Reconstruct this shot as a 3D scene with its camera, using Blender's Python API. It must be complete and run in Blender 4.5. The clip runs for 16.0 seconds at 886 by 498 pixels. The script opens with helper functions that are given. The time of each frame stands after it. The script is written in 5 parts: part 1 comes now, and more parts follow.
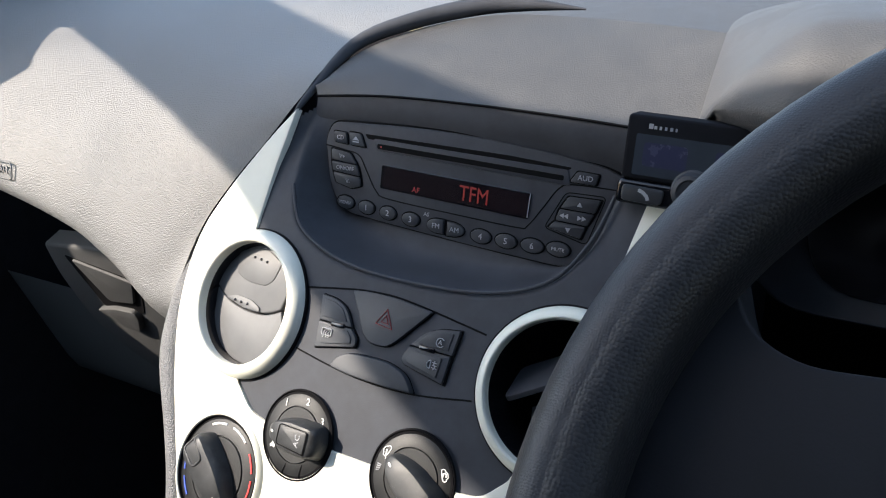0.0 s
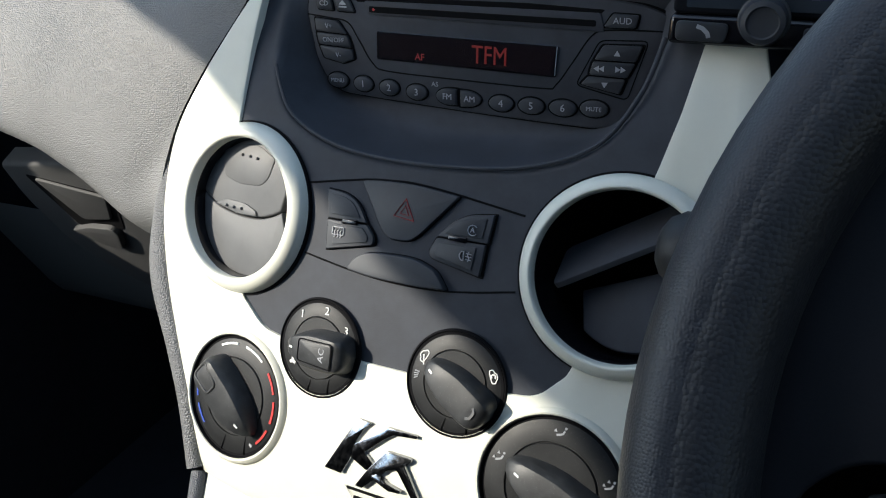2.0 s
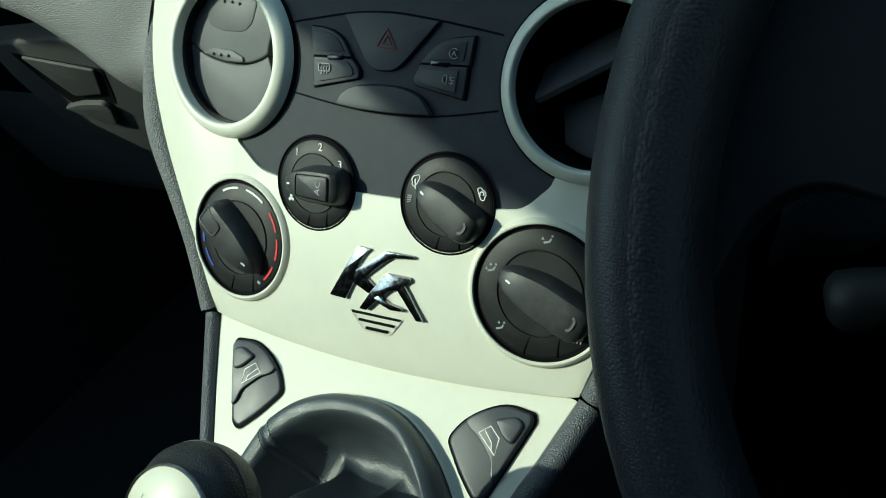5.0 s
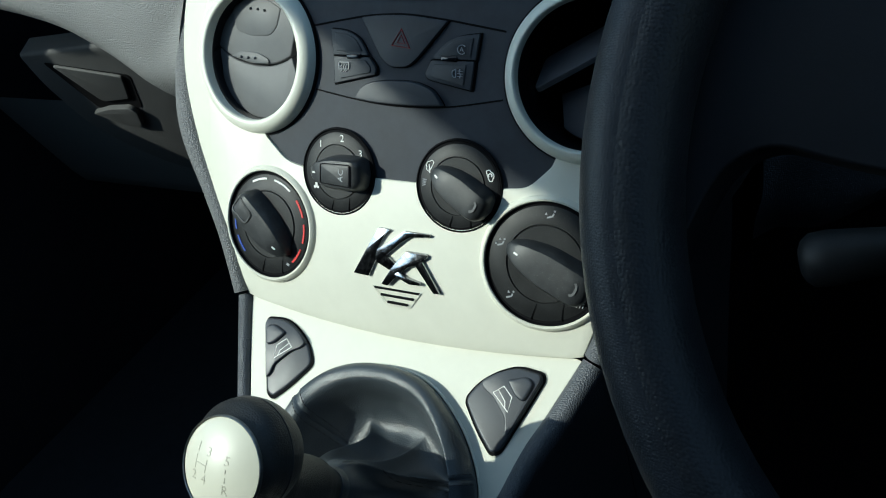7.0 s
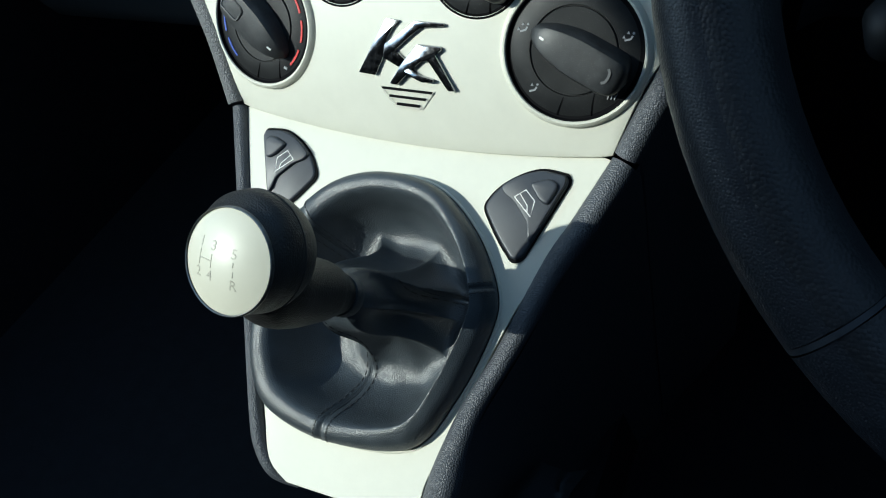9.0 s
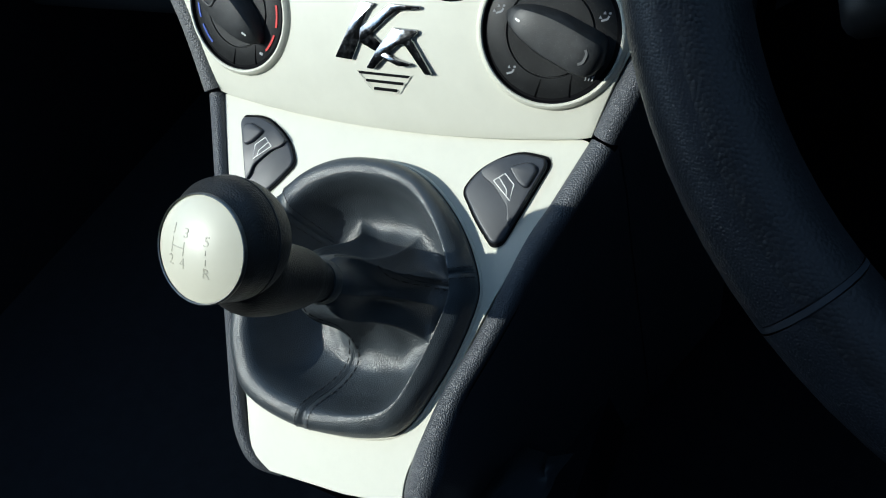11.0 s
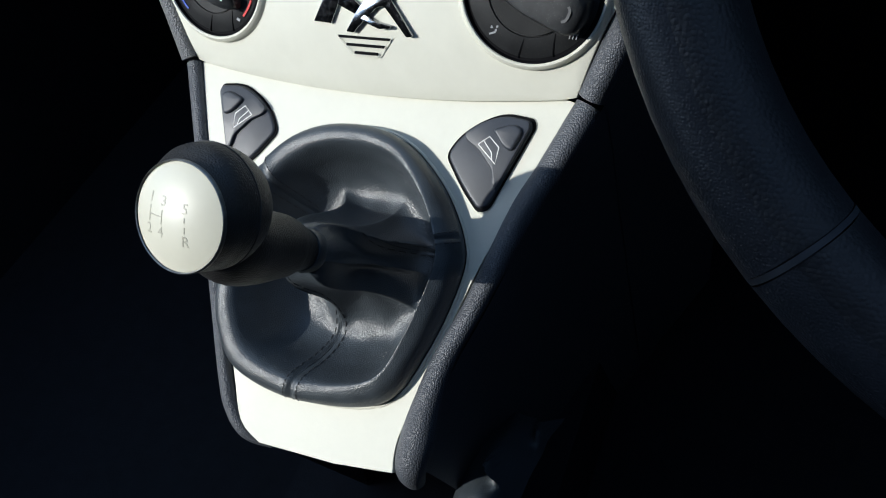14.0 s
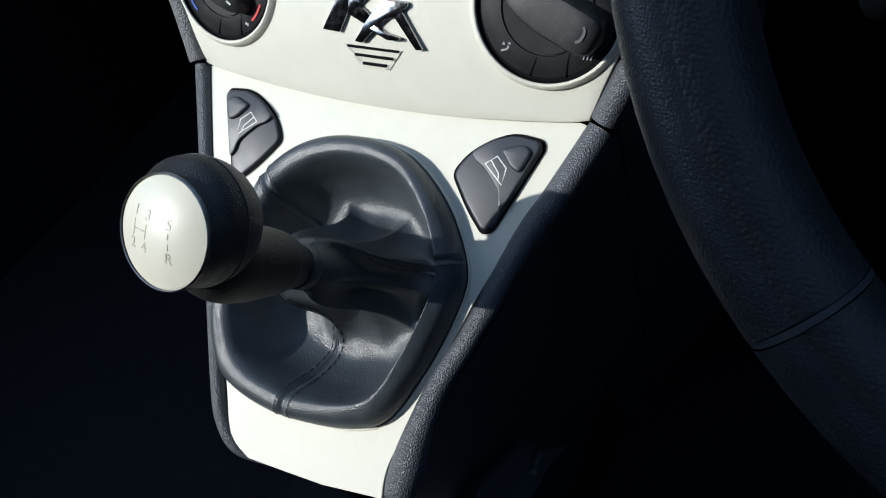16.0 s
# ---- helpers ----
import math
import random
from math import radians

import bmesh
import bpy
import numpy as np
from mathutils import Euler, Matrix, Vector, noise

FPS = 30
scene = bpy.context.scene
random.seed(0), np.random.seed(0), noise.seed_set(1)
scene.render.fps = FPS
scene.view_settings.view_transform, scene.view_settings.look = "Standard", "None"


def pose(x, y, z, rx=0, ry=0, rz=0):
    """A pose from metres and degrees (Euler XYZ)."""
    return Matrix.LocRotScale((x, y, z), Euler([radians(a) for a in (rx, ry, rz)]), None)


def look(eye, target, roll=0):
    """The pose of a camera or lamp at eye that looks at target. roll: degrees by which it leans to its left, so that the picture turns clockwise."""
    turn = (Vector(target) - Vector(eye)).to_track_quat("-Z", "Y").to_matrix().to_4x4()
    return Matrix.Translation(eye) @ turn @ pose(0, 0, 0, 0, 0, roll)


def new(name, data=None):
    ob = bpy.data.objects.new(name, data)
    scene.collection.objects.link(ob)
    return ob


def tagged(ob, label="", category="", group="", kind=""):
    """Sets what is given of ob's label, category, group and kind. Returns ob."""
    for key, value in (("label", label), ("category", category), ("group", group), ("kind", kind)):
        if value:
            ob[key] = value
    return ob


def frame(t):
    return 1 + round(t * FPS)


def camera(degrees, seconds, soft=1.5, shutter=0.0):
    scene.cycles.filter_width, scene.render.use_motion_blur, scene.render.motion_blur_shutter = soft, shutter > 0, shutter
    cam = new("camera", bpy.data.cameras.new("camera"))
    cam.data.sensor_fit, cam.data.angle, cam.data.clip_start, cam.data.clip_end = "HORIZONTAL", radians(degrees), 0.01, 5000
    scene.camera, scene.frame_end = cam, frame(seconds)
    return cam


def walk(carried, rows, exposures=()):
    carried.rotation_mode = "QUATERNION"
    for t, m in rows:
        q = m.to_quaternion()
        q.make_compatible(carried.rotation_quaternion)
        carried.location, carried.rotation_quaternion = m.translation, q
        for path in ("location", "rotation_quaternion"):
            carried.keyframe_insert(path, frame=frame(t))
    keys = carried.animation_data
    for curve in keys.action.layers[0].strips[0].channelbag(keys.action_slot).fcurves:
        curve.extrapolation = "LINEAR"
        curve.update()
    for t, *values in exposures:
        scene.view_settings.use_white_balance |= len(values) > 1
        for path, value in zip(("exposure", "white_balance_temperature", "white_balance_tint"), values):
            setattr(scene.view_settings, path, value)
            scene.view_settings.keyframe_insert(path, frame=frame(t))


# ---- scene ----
import functools

# ---- camera and its way ----
cam = camera(57.0, 16.0, soft=1.1)
BASE = pose(0, 0, 0.42, 6, 0, 0)          # console frame in the car: origin at the console's waist seam
ROWS = [
    (0.0, 0.2394, -0.2211, 0.3551, 33.25, -24.59, -4.17),
    (0.5, 0.1975, -0.1802, 0.3437, 34.08, -27.04, -5.38),
    (1.0, 0.1884, -0.1761, 0.3321, 33.26, -29.87, -6.12),
    (1.5, 0.1834, -0.1788, 0.3294, 32.69, -31.60, -7.76),
    (2.0, 0.1918, -0.1902, 0.3330, 32.57, -33.28, -9.86),
    (2.5, 0.1955, -0.1994, 0.3317, 33.07, -35.49, -11.58),
    (3.0, 0.1942, -0.1990, 0.3249, 33.12, -37.15, -12.31),
    (3.5, 0.1962, -0.2034, 0.3227, 33.04, -38.61, -12.73),
    (4.0, 0.1952, -0.2089, 0.3122, 33.56, -40.82, -13.64),
    (4.2, 0.1959, -0.2104, 0.3082, 33.72, -41.53, -13.84),
    (6.3, 0.2303, -0.2522, 0.3447, 36.07, -39.48, -16.01),
    (6.5, 0.2308, -0.2580, 0.3439, 35.79, -39.43, -15.95),
    (7.0, 0.2245, -0.2527, 0.3389, 35.25, -40.88, -16.60),
    (7.5, 0.2127, -0.2518, 0.3172, 35.96, -44.19, -17.48),
    (8.0, 0.2039, -0.2628, 0.2989, 37.63, -48.10, -18.27),
    (8.5, 0.2014, -0.2648, 0.2967, 38.62, -49.65, -19.25),
    (9.0, 0.2027, -0.2622, 0.2947, 38.46, -50.04, -19.76),
    (11.3, 0.2072, -0.2586, 0.2885, 37.91, -51.55, -20.44),
    (11.5, 0.2062, -0.2579, 0.2869, 37.90, -51.93, -20.62),
    (12.0, 0.2071, -0.2585, 0.2856, 38.35, -52.22, -21.14),
    (12.5, 0.2065, -0.2561, 0.2825, 38.46, -52.61, -21.45),
    (13.0, 0.2105, -0.2607, 0.2881, 38.42, -52.69, -21.67),
    (13.5, 0.2079, -0.2604, 0.2856, 38.35, -52.79, -21.67),
    (14.0, 0.2078, -0.2598, 0.2835, 38.01, -52.98, -21.51),
    (14.5, 0.2076, -0.2552, 0.2834, 37.83, -52.97, -21.61),
    (15.0, 0.2068, -0.2525, 0.2787, 37.24, -53.38, -21.16),
    (15.5, 0.2052, -0.2496, 0.2789, 37.57, -53.30, -20.80),
    (16.0, 0.2099, -0.2415, 0.2762, 40.45, -52.41, -20.83),
]


def held(x, y, z, yaw, pitch, roll):
    return BASE @ pose(x, y, z, 90 + pitch, 0, yaw) @ pose(0, 0, 0, 0, 0, roll)


EXPOSURES = [(0.0, 1.14, 7350, 14), (1.0, 0.76, 7300, 12), (2.0, 0.60, 7050, 9), (2.5, 0.54, 7100, 7), (3.0, 0.24, 7300, -5), (3.5, -0.04, 7000, -18), (4.2, -0.16, 6800, -22),
             (6.3, -0.06, 6300, -10), (7.0, -0.06, 6200, -6), (9.0, -0.04, 6100, -3), (11.5, -0.02, 6150, 3), (13.0, -0.02, 6200, 7), (16.0, -0.02, 6200, 9)]
walk(cam, [(t, held(*row)) for t, *row in ROWS], EXPOSURES)

# ---- light ----
SUN_WAY = Vector((0.61, 0.58, -0.535)).normalized()      # the way the sunlight travels
world = bpy.data.worlds.new("world")
scene.world = world
world.use_nodes = True
sky = world.node_tree.nodes.new("ShaderNodeTexSky")
sky.sky_type, sky.sun_disc = "NISHITA", False
sky.sun_elevation = math.asin(-SUN_WAY.z)
sky.sun_rotation = math.atan2(-SUN_WAY.x, -SUN_WAY.y)
background = world.node_tree.nodes["Background"]
background.inputs[1].default_value = 0.15
world.node_tree.links.new(sky.outputs[0], background.inputs[0])
sun = new("sun", bpy.data.lights.new("sun", "SUN"))
sun.data.energy, sun.data.angle, sun.data.color = 4.6, radians(0.55), (1.0, 0.965, 0.90)
sun.matrix_world = look((-2, -2, 3), Vector((-2, -2, 3)) + SUN_WAY)



def window_light(name, eye, target, wide, high, watts, colour):
    """The sky's light in a window's opening."""
    lamp = new(name, bpy.data.lights.new(name, "AREA"))
    lamp.data.shape, lamp.data.size, lamp.data.size_y = "RECTANGLE", wide, high
    lamp.data.energy, lamp.data.color = watts, colour
    lamp.matrix_world = look(eye, target)


window_light("windscreen_sky", (0.0, -0.02, 1.01), (0.0, -0.262, 0.573), 1.2, 1.0, 1.3, (0.40, 0.66, 1.0))
window_light("passenger_window_sky", (-0.69, -0.40, 0.86), (0.0, -0.05, 0.6), 0.9, 0.36, 2.1, (0.44, 0.69, 1.0))

# ---- frames of the console ----
FA, PA = math.atan(0.64), math.atan(0.58)
BOW = 0.45


def axes_frame(origin, u, v):
    u, v = Vector(u).normalized(), Vector(v)
    v = (v - u * v.dot(u)).normalized()
    n = u.cross(v)
    m = Matrix((u, v, n)).transposed().to_4x4()
    m.translation = origin
    return m


F_LOC = axes_frame((0, -0.010, 0), (1, 0, 0), (0, math.sin(FA), math.cos(FA)))
P_LOC = axes_frame((0, 0, -0.002), (1, 0, 0), (0, math.cos(PA), math.sin(PA)))
FACE, PLATE = BASE @ F_LOC, BASE @ P_LOC
RADIO = BASE @ axes_frame((0, 0.1427, 0.1718), (0.99641, 0.07134, -0.04566), (0.03136, 0.19002, 0.98128))


def face_at(u, v, n=0.0, turn=0.0):
    """A frame on the bowed face, its z out of it."""
    return FACE @ Matrix.Translation((u, v, n - BOW * u * u)) @ Matrix.Rotation(-math.atan(-2 * BOW * u), 4, "Y") @ Matrix.Rotation(radians(turn), 4, "Z")


# ---- materials ----
def material(name, colour, rough=0.5, metal=0.0, spec=0.5, grain=0.0, grain_size=0.001, cells=False, wear=0.15, wear_size=0.02, dust=0.0):
    m = bpy.data.materials.new(name)
    m.use_nodes = True
    n, l = m.node_tree.nodes, m.node_tree.links
    b = n["Principled BSDF"]
    b.inputs["Metallic"].default_value = metal
    b.inputs["Specular IOR Level"].default_value = spec
    co = n.new("ShaderNodeTexCoord")
    big = n.new("ShaderNodeTexNoise")
    big.inputs["Scale"].default_value = 1 / wear_size
    big.inputs["Detail"].default_value = 6
    big.inputs["Roughness"].default_value = 0.65
    l.new(co.outputs["Object"], big.inputs["Vector"])
    ramp = n.new("ShaderNodeMapRange")
    ramp.inputs[1].default_value, ramp.inputs[2].default_value = 0.3, 0.7
    ramp.inputs[3].default_value, ramp.inputs[4].default_value = 1 - wear, 1 + wear
    l.new(big.outputs[0], ramp.inputs[0])
    mul = n.new("ShaderNodeMix")
    mul.data_type, mul.blend_type = "RGBA", "MULTIPLY"
    mul.inputs[0].default_value = 1.0
    mul.inputs[6].default_value = (*colour, 1)
    grey = n.new("ShaderNodeCombineColor")
    for i in range(3):
        l.new(ramp.outputs[0], grey.inputs[i])
    l.new(grey.outputs[0], mul.inputs[7])
    colour_out = mul.outputs[2]
    if dust:                                   # fine pale specks of dust
        specks = n.new("ShaderNodeTexVoronoi")
        specks.inputs["Scale"].default_value = 1 / 0.0011
        l.new(co.outputs["Object"], specks.inputs["Vector"])
        pick = n.new("ShaderNodeMapRange")
        pick.inputs[1].default_value, pick.inputs[2].default_value = 0.17, 0.11
        pick.inputs[3].default_value, pick.inputs[4].default_value = 0.0, dust
        l.new(specks.outputs["Distance"], pick.inputs[0])
        patch = n.new("ShaderNodeMath")
        patch.operation = "MULTIPLY"
        l.new(pick.outputs[0], patch.inputs[0])
        l.new(big.outputs[0], patch.inputs[1])
        over = n.new("ShaderNodeMix")
        over.data_type = "RGBA"
        l.new(patch.outputs[0], over.inputs[0])
        l.new(mul.outputs[2], over.inputs[6])
        over.inputs[7].default_value = (0.30, 0.29, 0.27, 1)
        colour_out = over.outputs[2]
    l.new(colour_out, b.inputs["Base Color"])
    rr = n.new("ShaderNodeMapRange")
    rr.inputs[1].default_value, rr.inputs[2].default_value = 0.3, 0.7
    rr.inputs[3].default_value, rr.inputs[4].default_value = max(rough - 0.06, 0.02), min(rough + 0.06, 1)
    l.new(big.outputs[0], rr.inputs[0])
    l.new(rr.outputs[0], b.inputs["Roughness"])
    if grain:
        if cells:
            tex = n.new("ShaderNodeTexVoronoi")
            tex.feature = "F1"
            tex.inputs["Scale"].default_value = 1 / grain_size
            tex.inputs["Randomness"].default_value = 0.65
            warp = n.new("ShaderNodeTexNoise")
            warp.inputs["Scale"].default_value = 0.35 / grain_size
            warp.inputs["Detail"].default_value = 2
            l.new(co.outputs["Object"], warp.inputs["Vector"])
            add = n.new("ShaderNodeVectorMath")
            add.operation = "MULTIPLY_ADD"
            add.inputs[1].default_value = (grain_size * 0.2,) * 3
            l.new(warp.outputs[1], add.inputs[0])
            l.new(co.outputs["Object"], add.inputs[2])
            l.new(add.outputs[0], tex.inputs["Vector"])
            height = tex.outputs["Distance"]
        else:
            tex = n.new("ShaderNodeTexNoise")
            tex.inputs["Scale"].default_value = 1 / grain_size
            tex.inputs["Detail"].default_value = 3
            l.new(co.outputs["Object"], tex.inputs["Vector"])
            height = tex.outputs[0]
        bump = n.new("ShaderNodeBump")
        bump.inputs["Strength"].default_value = 1.0
        bump.inputs["Distance"].default_value = grain
        bump.invert = cells
        l.new(height, bump.inputs["Height"])
        l.new(bump.outputs[0], b.inputs["Normal"])
    return m


def glowing(name, colour, strength):
    m = bpy.data.materials.new(name)
    m.use_nodes = True
    b = m.node_tree.nodes["Principled BSDF"]
    b.inputs["Base Color"].default_value = (0.02, 0.005, 0.005, 1)
    b.inputs["Emission Color"].default_value = (*colour, 1)
    b.inputs["Emission Strength"].default_value = strength
    return m


CREAM = material("cream_lacquer", (0.625, 0.62, 0.535), 0.5, spec=0.4, wear=0.03, grain=0.00003, grain_size=0.0012)
RINGM = material("cream_ring", (0.66, 0.66, 0.575), 0.36, spec=0.45, wear=0.03, grain=0.00002, grain_size=0.0015)
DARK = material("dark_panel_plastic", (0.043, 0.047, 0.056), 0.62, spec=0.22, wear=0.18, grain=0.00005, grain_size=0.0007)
SWITCH = material("switch_plastic", (0.034, 0.038, 0.045), 0.48, spec=0.35, wear=0.2, grain=0.00003, grain_size=0.0006)
# Dial base and grip are one plastic; the grip's extra light is in its colour.
DIALM = material("dial_plastic", (0.014, 0.015, 0.016), 0.5, spec=0.32, wear=0.3, grain=0.00006, grain_size=0.0004, dust=0.25)
GRIPM = material("lit_grip_plastic", (0.025, 0.027, 0.029), 0.46, spec=0.40, wear=0.35, grain=0.00008, grain_size=0.0005, wear_size=0.006, dust=0.35)
TRIMM = material("grained_side_trim", (0.125, 0.128, 0.132), 0.48, spec=0.45, wear=0.12, grain=0.0006, grain_size=0.00115, cells=True)
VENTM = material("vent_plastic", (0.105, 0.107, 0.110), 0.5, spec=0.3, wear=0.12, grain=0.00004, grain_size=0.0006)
# Paler than the driver's side: the sun on the pad is in the colour.
PADM = material("sunlit_dash_plastic", (0.178, 0.178, 0.176), 0.5, spec=0.45, wear=0.08, grain=0.00050, grain_size=0.00105, cells=True, wear_size=0.05)
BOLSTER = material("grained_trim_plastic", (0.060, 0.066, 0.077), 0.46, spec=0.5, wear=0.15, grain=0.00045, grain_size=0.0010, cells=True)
GLOVEM = material("glovebox_plastic", (0.075, 0.075, 0.075), 0.6, spec=0.3, wear=0.15, grain=0.0003, grain_size=0.0011)
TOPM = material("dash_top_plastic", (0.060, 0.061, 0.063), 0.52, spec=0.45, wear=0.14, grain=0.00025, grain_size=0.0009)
RIMM = material("wheel_leather", (0.017, 0.019, 0.024), 0.46, spec=0.42, wear=0.25, grain=0.00013, grain_size=0.0008, cells=True)
LEATHER = material("gaiter_leather", (0.040, 0.049, 0.057), 0.38, spec=0.7, wear=0.22, grain=0.00018, grain_size=0.0007, cells=True, wear_size=0.014)
KNOBM = material("knob_leather", (0.024, 0.024, 0.024), 0.45, spec=0.42, wear=0.2, grain=0.00024, grain_size=0.0009, cells=True)
SPOKE = material("spoke_plastic", (0.009, 0.010, 0.013), 0.58, spec=0.22, wear=0.15, grain=0.00004, grain_size=0.0007)
RIM_GRAIN = material("rim_grain", (0.016, 0.017, 0.020), 0.5, spec=0.40, wear=0.25, grain=0.00022, grain_size=0.0012, cells=True)
COLUMN = material("column_plastic", (0.009, 0.010, 0.013), 0.7, spec=0.05, wear=0.15, grain=0.00003, grain_size=0.0007)
CAPM = material("ivory_cap", (0.56, 0.545, 0.45), 0.40, spec=0.45, wear=0.03)
CHROME = material("chrome", (0.30, 0.31, 0.33), 0.16, metal=1.0, wear=0.35, wear_size=0.0025)
BLACK = material("black_gloss", (0.007, 0.007, 0.009), 0.16, spec=0.5, wear=0.1)
GAP = material("shadow_gap_rubber", (0.004, 0.004, 0.005), 0.8, spec=0.1, wear=0.1)
WHITE = material("white_print", (0.75, 0.75, 0.73), 0.5, wear=0.05)
GREYP = material("grey_print", (0.30, 0.31, 0.33), 0.5, wear=0.05)
REDP = material("red_print", (0.55, 0.02, 0.02), 0.5, wear=0.05)
DREDP = material("dull_red_print", (0.36, 0.025, 0.025), 0.5, wear=0.05)
BLUEP = material("blue_print", (0.02, 0.07, 0.42), 0.5, wear=0.05)
WINSW = material("window_switch_plastic", (0.034, 0.039, 0.049), 0.42, spec=0.4, wear=0.15, grain=0.00003, grain_size=0.0006)
STITCH = material("grey_thread", (0.035, 0.035, 0.038), 0.7, wear=0.1)
SHELL = material("cabin_lining", (0.016, 0.017, 0.021), 0.9, spec=0.15, wear=0.2, grain=0.0004, grain_size=0.002)
REDGLOW = glowing("red_segments", (1.0, 0.05, 0.05), 0.055)


# ---- mesh helpers ----
def thing(name, m, label, category, group="", kind=""):
    ob = new(name)
    ob.empty_display_size = 0.01
    ob.matrix_basis = m
    return tagged(ob, label, category, group, kind)


def part(name, bm, mat, parent=None, label="", smooth=True, m=None, angle=40):
    me = bpy.data.meshes.new(name)
    if smooth:
        for f in bm.faces:
            f.smooth = True
        for e in bm.edges:
            if len(e.link_faces) == 2 and e.calc_face_angle(0) > radians(angle):
                e.smooth = False
    bm.to_mesh(me)
    bm.free()
    ob = new(name, me)
    me.materials.append(mat)
    ob.parent = parent
    if m is not None:
        ob.matrix_basis = m
    if label:
        ob["label"] = label
    return ob


def mm(points):
    return [(x / 1000, y / 1000) for x, y in points]


def rounded(points, r, steps=5):
    """A polygon with its corners rounded; r: one radius or one for each corner."""
    out, n = [], len(points)
    for i, p in enumerate(points):
        ri = r[i] if isinstance(r, (list, tuple)) else r
        p0, p1, p2 = Vector(points[i - 1]), Vector(p), Vector(points[(i + 1) % n])
        a, b = p0 - p1, p2 - p1
        d = min(ri, 0.48 * a.length, 0.48 * b.length)
        s, e = p1 + a.normalized() * d, p1 + b.normalized() * d
        if d < 1e-5:
            out.append(tuple(p1))
            continue
        for k in range(steps + 1):
            t = k / steps
            out.append(tuple(s * (1 - t) ** 2 + p1 * 2 * t * (1 - t) + e * t * t))
    return out


def curve_through(points, steps=6, closed=False):
    """A smooth line through points (any dimension)."""
    pts, out, n = [Vector(p) for p in points], [], len(points)
    for i in range(n if closed else n - 1):
        g = lambda k: pts[k % n] if closed else pts[min(max(k, 0), n - 1)]
        p0, p1, p2, p3 = g(i - 1), g(i), g(i + 1), g(i + 2)
        for k in range(steps):
            t = k / steps
            out.append(0.5 * (2 * p1 + (p2 - p0) * t + (2 * p0 - 5 * p1 + 4 * p2 - p3) * t * t + (3 * p1 - p0 - 3 * p2 + p3) * t ** 3))
    if not closed:
        out.append(pts[-1])
    return [tuple(p) for p in out]


def circle(u, v, r, n=48, a0=0, a1=360):
    full = abs(a1 - a0) >= 360
    return [(u + r * math.cos(radians(a0 + (a1 - a0) * k / (n if full else n - 1))), v + r * math.sin(radians(a0 + (a1 - a0) * k / (n if full else n - 1)))) for k in range(n)]


def slab(outline, n0, n1, bevel=0.0, seg=2, slices=0.0, bm=None):
    """A plate with that outline, from n0 up to n1, its upper edge rounded; slices: the spacing of cuts across it, so that it can be bowed."""
    own = bm is None
    b = bmesh.new()
    vs = [b.verts.new((x, y, n1)) for x, y in outline]
    f = b.faces.new(vs)
    if f.normal.z < 0 or f.calc_area() and sum(a[0] * c[1] - c[0] * a[1] for a, c in zip(outline, outline[1:] + outline[:1])) < 0:
        bmesh.ops.reverse_faces(b, faces=[f])
    bmesh.ops.extrude_face_region(b, geom=[f])
    for v in vs:
        v.co.z = n0
    bmesh.ops.delete(b, geom=[g for g in b.faces if all(abs(v.co.z - n0) < 1e-9 for v in g.verts)], context="FACES_ONLY")
    bmesh.ops.recalc_face_normals(b, faces=b.faces)
    if bevel:
        edges = [e for e in b.edges if all(abs(v.co.z - n1) < 1e-9 for v in e.verts)]
        bmesh.ops.bevel(b, geom=edges, offset=bevel, segments=seg, profile=0.5, affect="EDGES", clamp_overlap=True)
    if slices:
        xs = [p[0] for p in outline]
        k = math.ceil(min(xs) / slices)
        while k * slices < max(xs):
            bmesh.ops.bisect_plane(b, geom=b.verts[:] + b.edges[:] + b.faces[:], plane_co=(k * slices, 0, 0), plane_no=(1, 0, 0), dist=1e-6)
            k += 1
    if own:
        return b
    return merge(bm, b)


def merge(bm, other, m=None):
    tmp = bpy.data.meshes.new("tmp")
    if m is not None:
        bmesh.ops.transform(other, matrix=m, verts=other.verts)
    other.to_mesh(tmp)
    other.free()
    bm.from_mesh(tmp)
    bpy.data.meshes.remove(tmp)
    return bm


def bowed(bm, k=BOW):
    for v in bm.verts:
        v.co.z -= k * v.co.x ** 2
    return bm


def lathe(profile, n=64, a0=0, a1=360):
    """Turns a line of (radius, height) round z."""
    bm = bmesh.new()
    full = abs(a1 - a0) >= 360
    rings = []
    for k in range(n if full else n + 1):
        a = radians(a0 + (a1 - a0) * k / n)
        rings.append([bm.verts.new((r * math.cos(a), r * math.sin(a), z)) for r, z in profile])
    for i in range(n):
        a, b = rings[i], rings[(i + 1) % len(rings)]
        for j in range(len(profile) - 1):
            bm.faces.new((a[j], b[j], b[j + 1], a[j + 1]))
    bmesh.ops.remove_doubles(bm, verts=bm.verts, dist=1e-6)
    bmesh.ops.recalc_face_normals(bm, faces=bm.faces)
    return bm


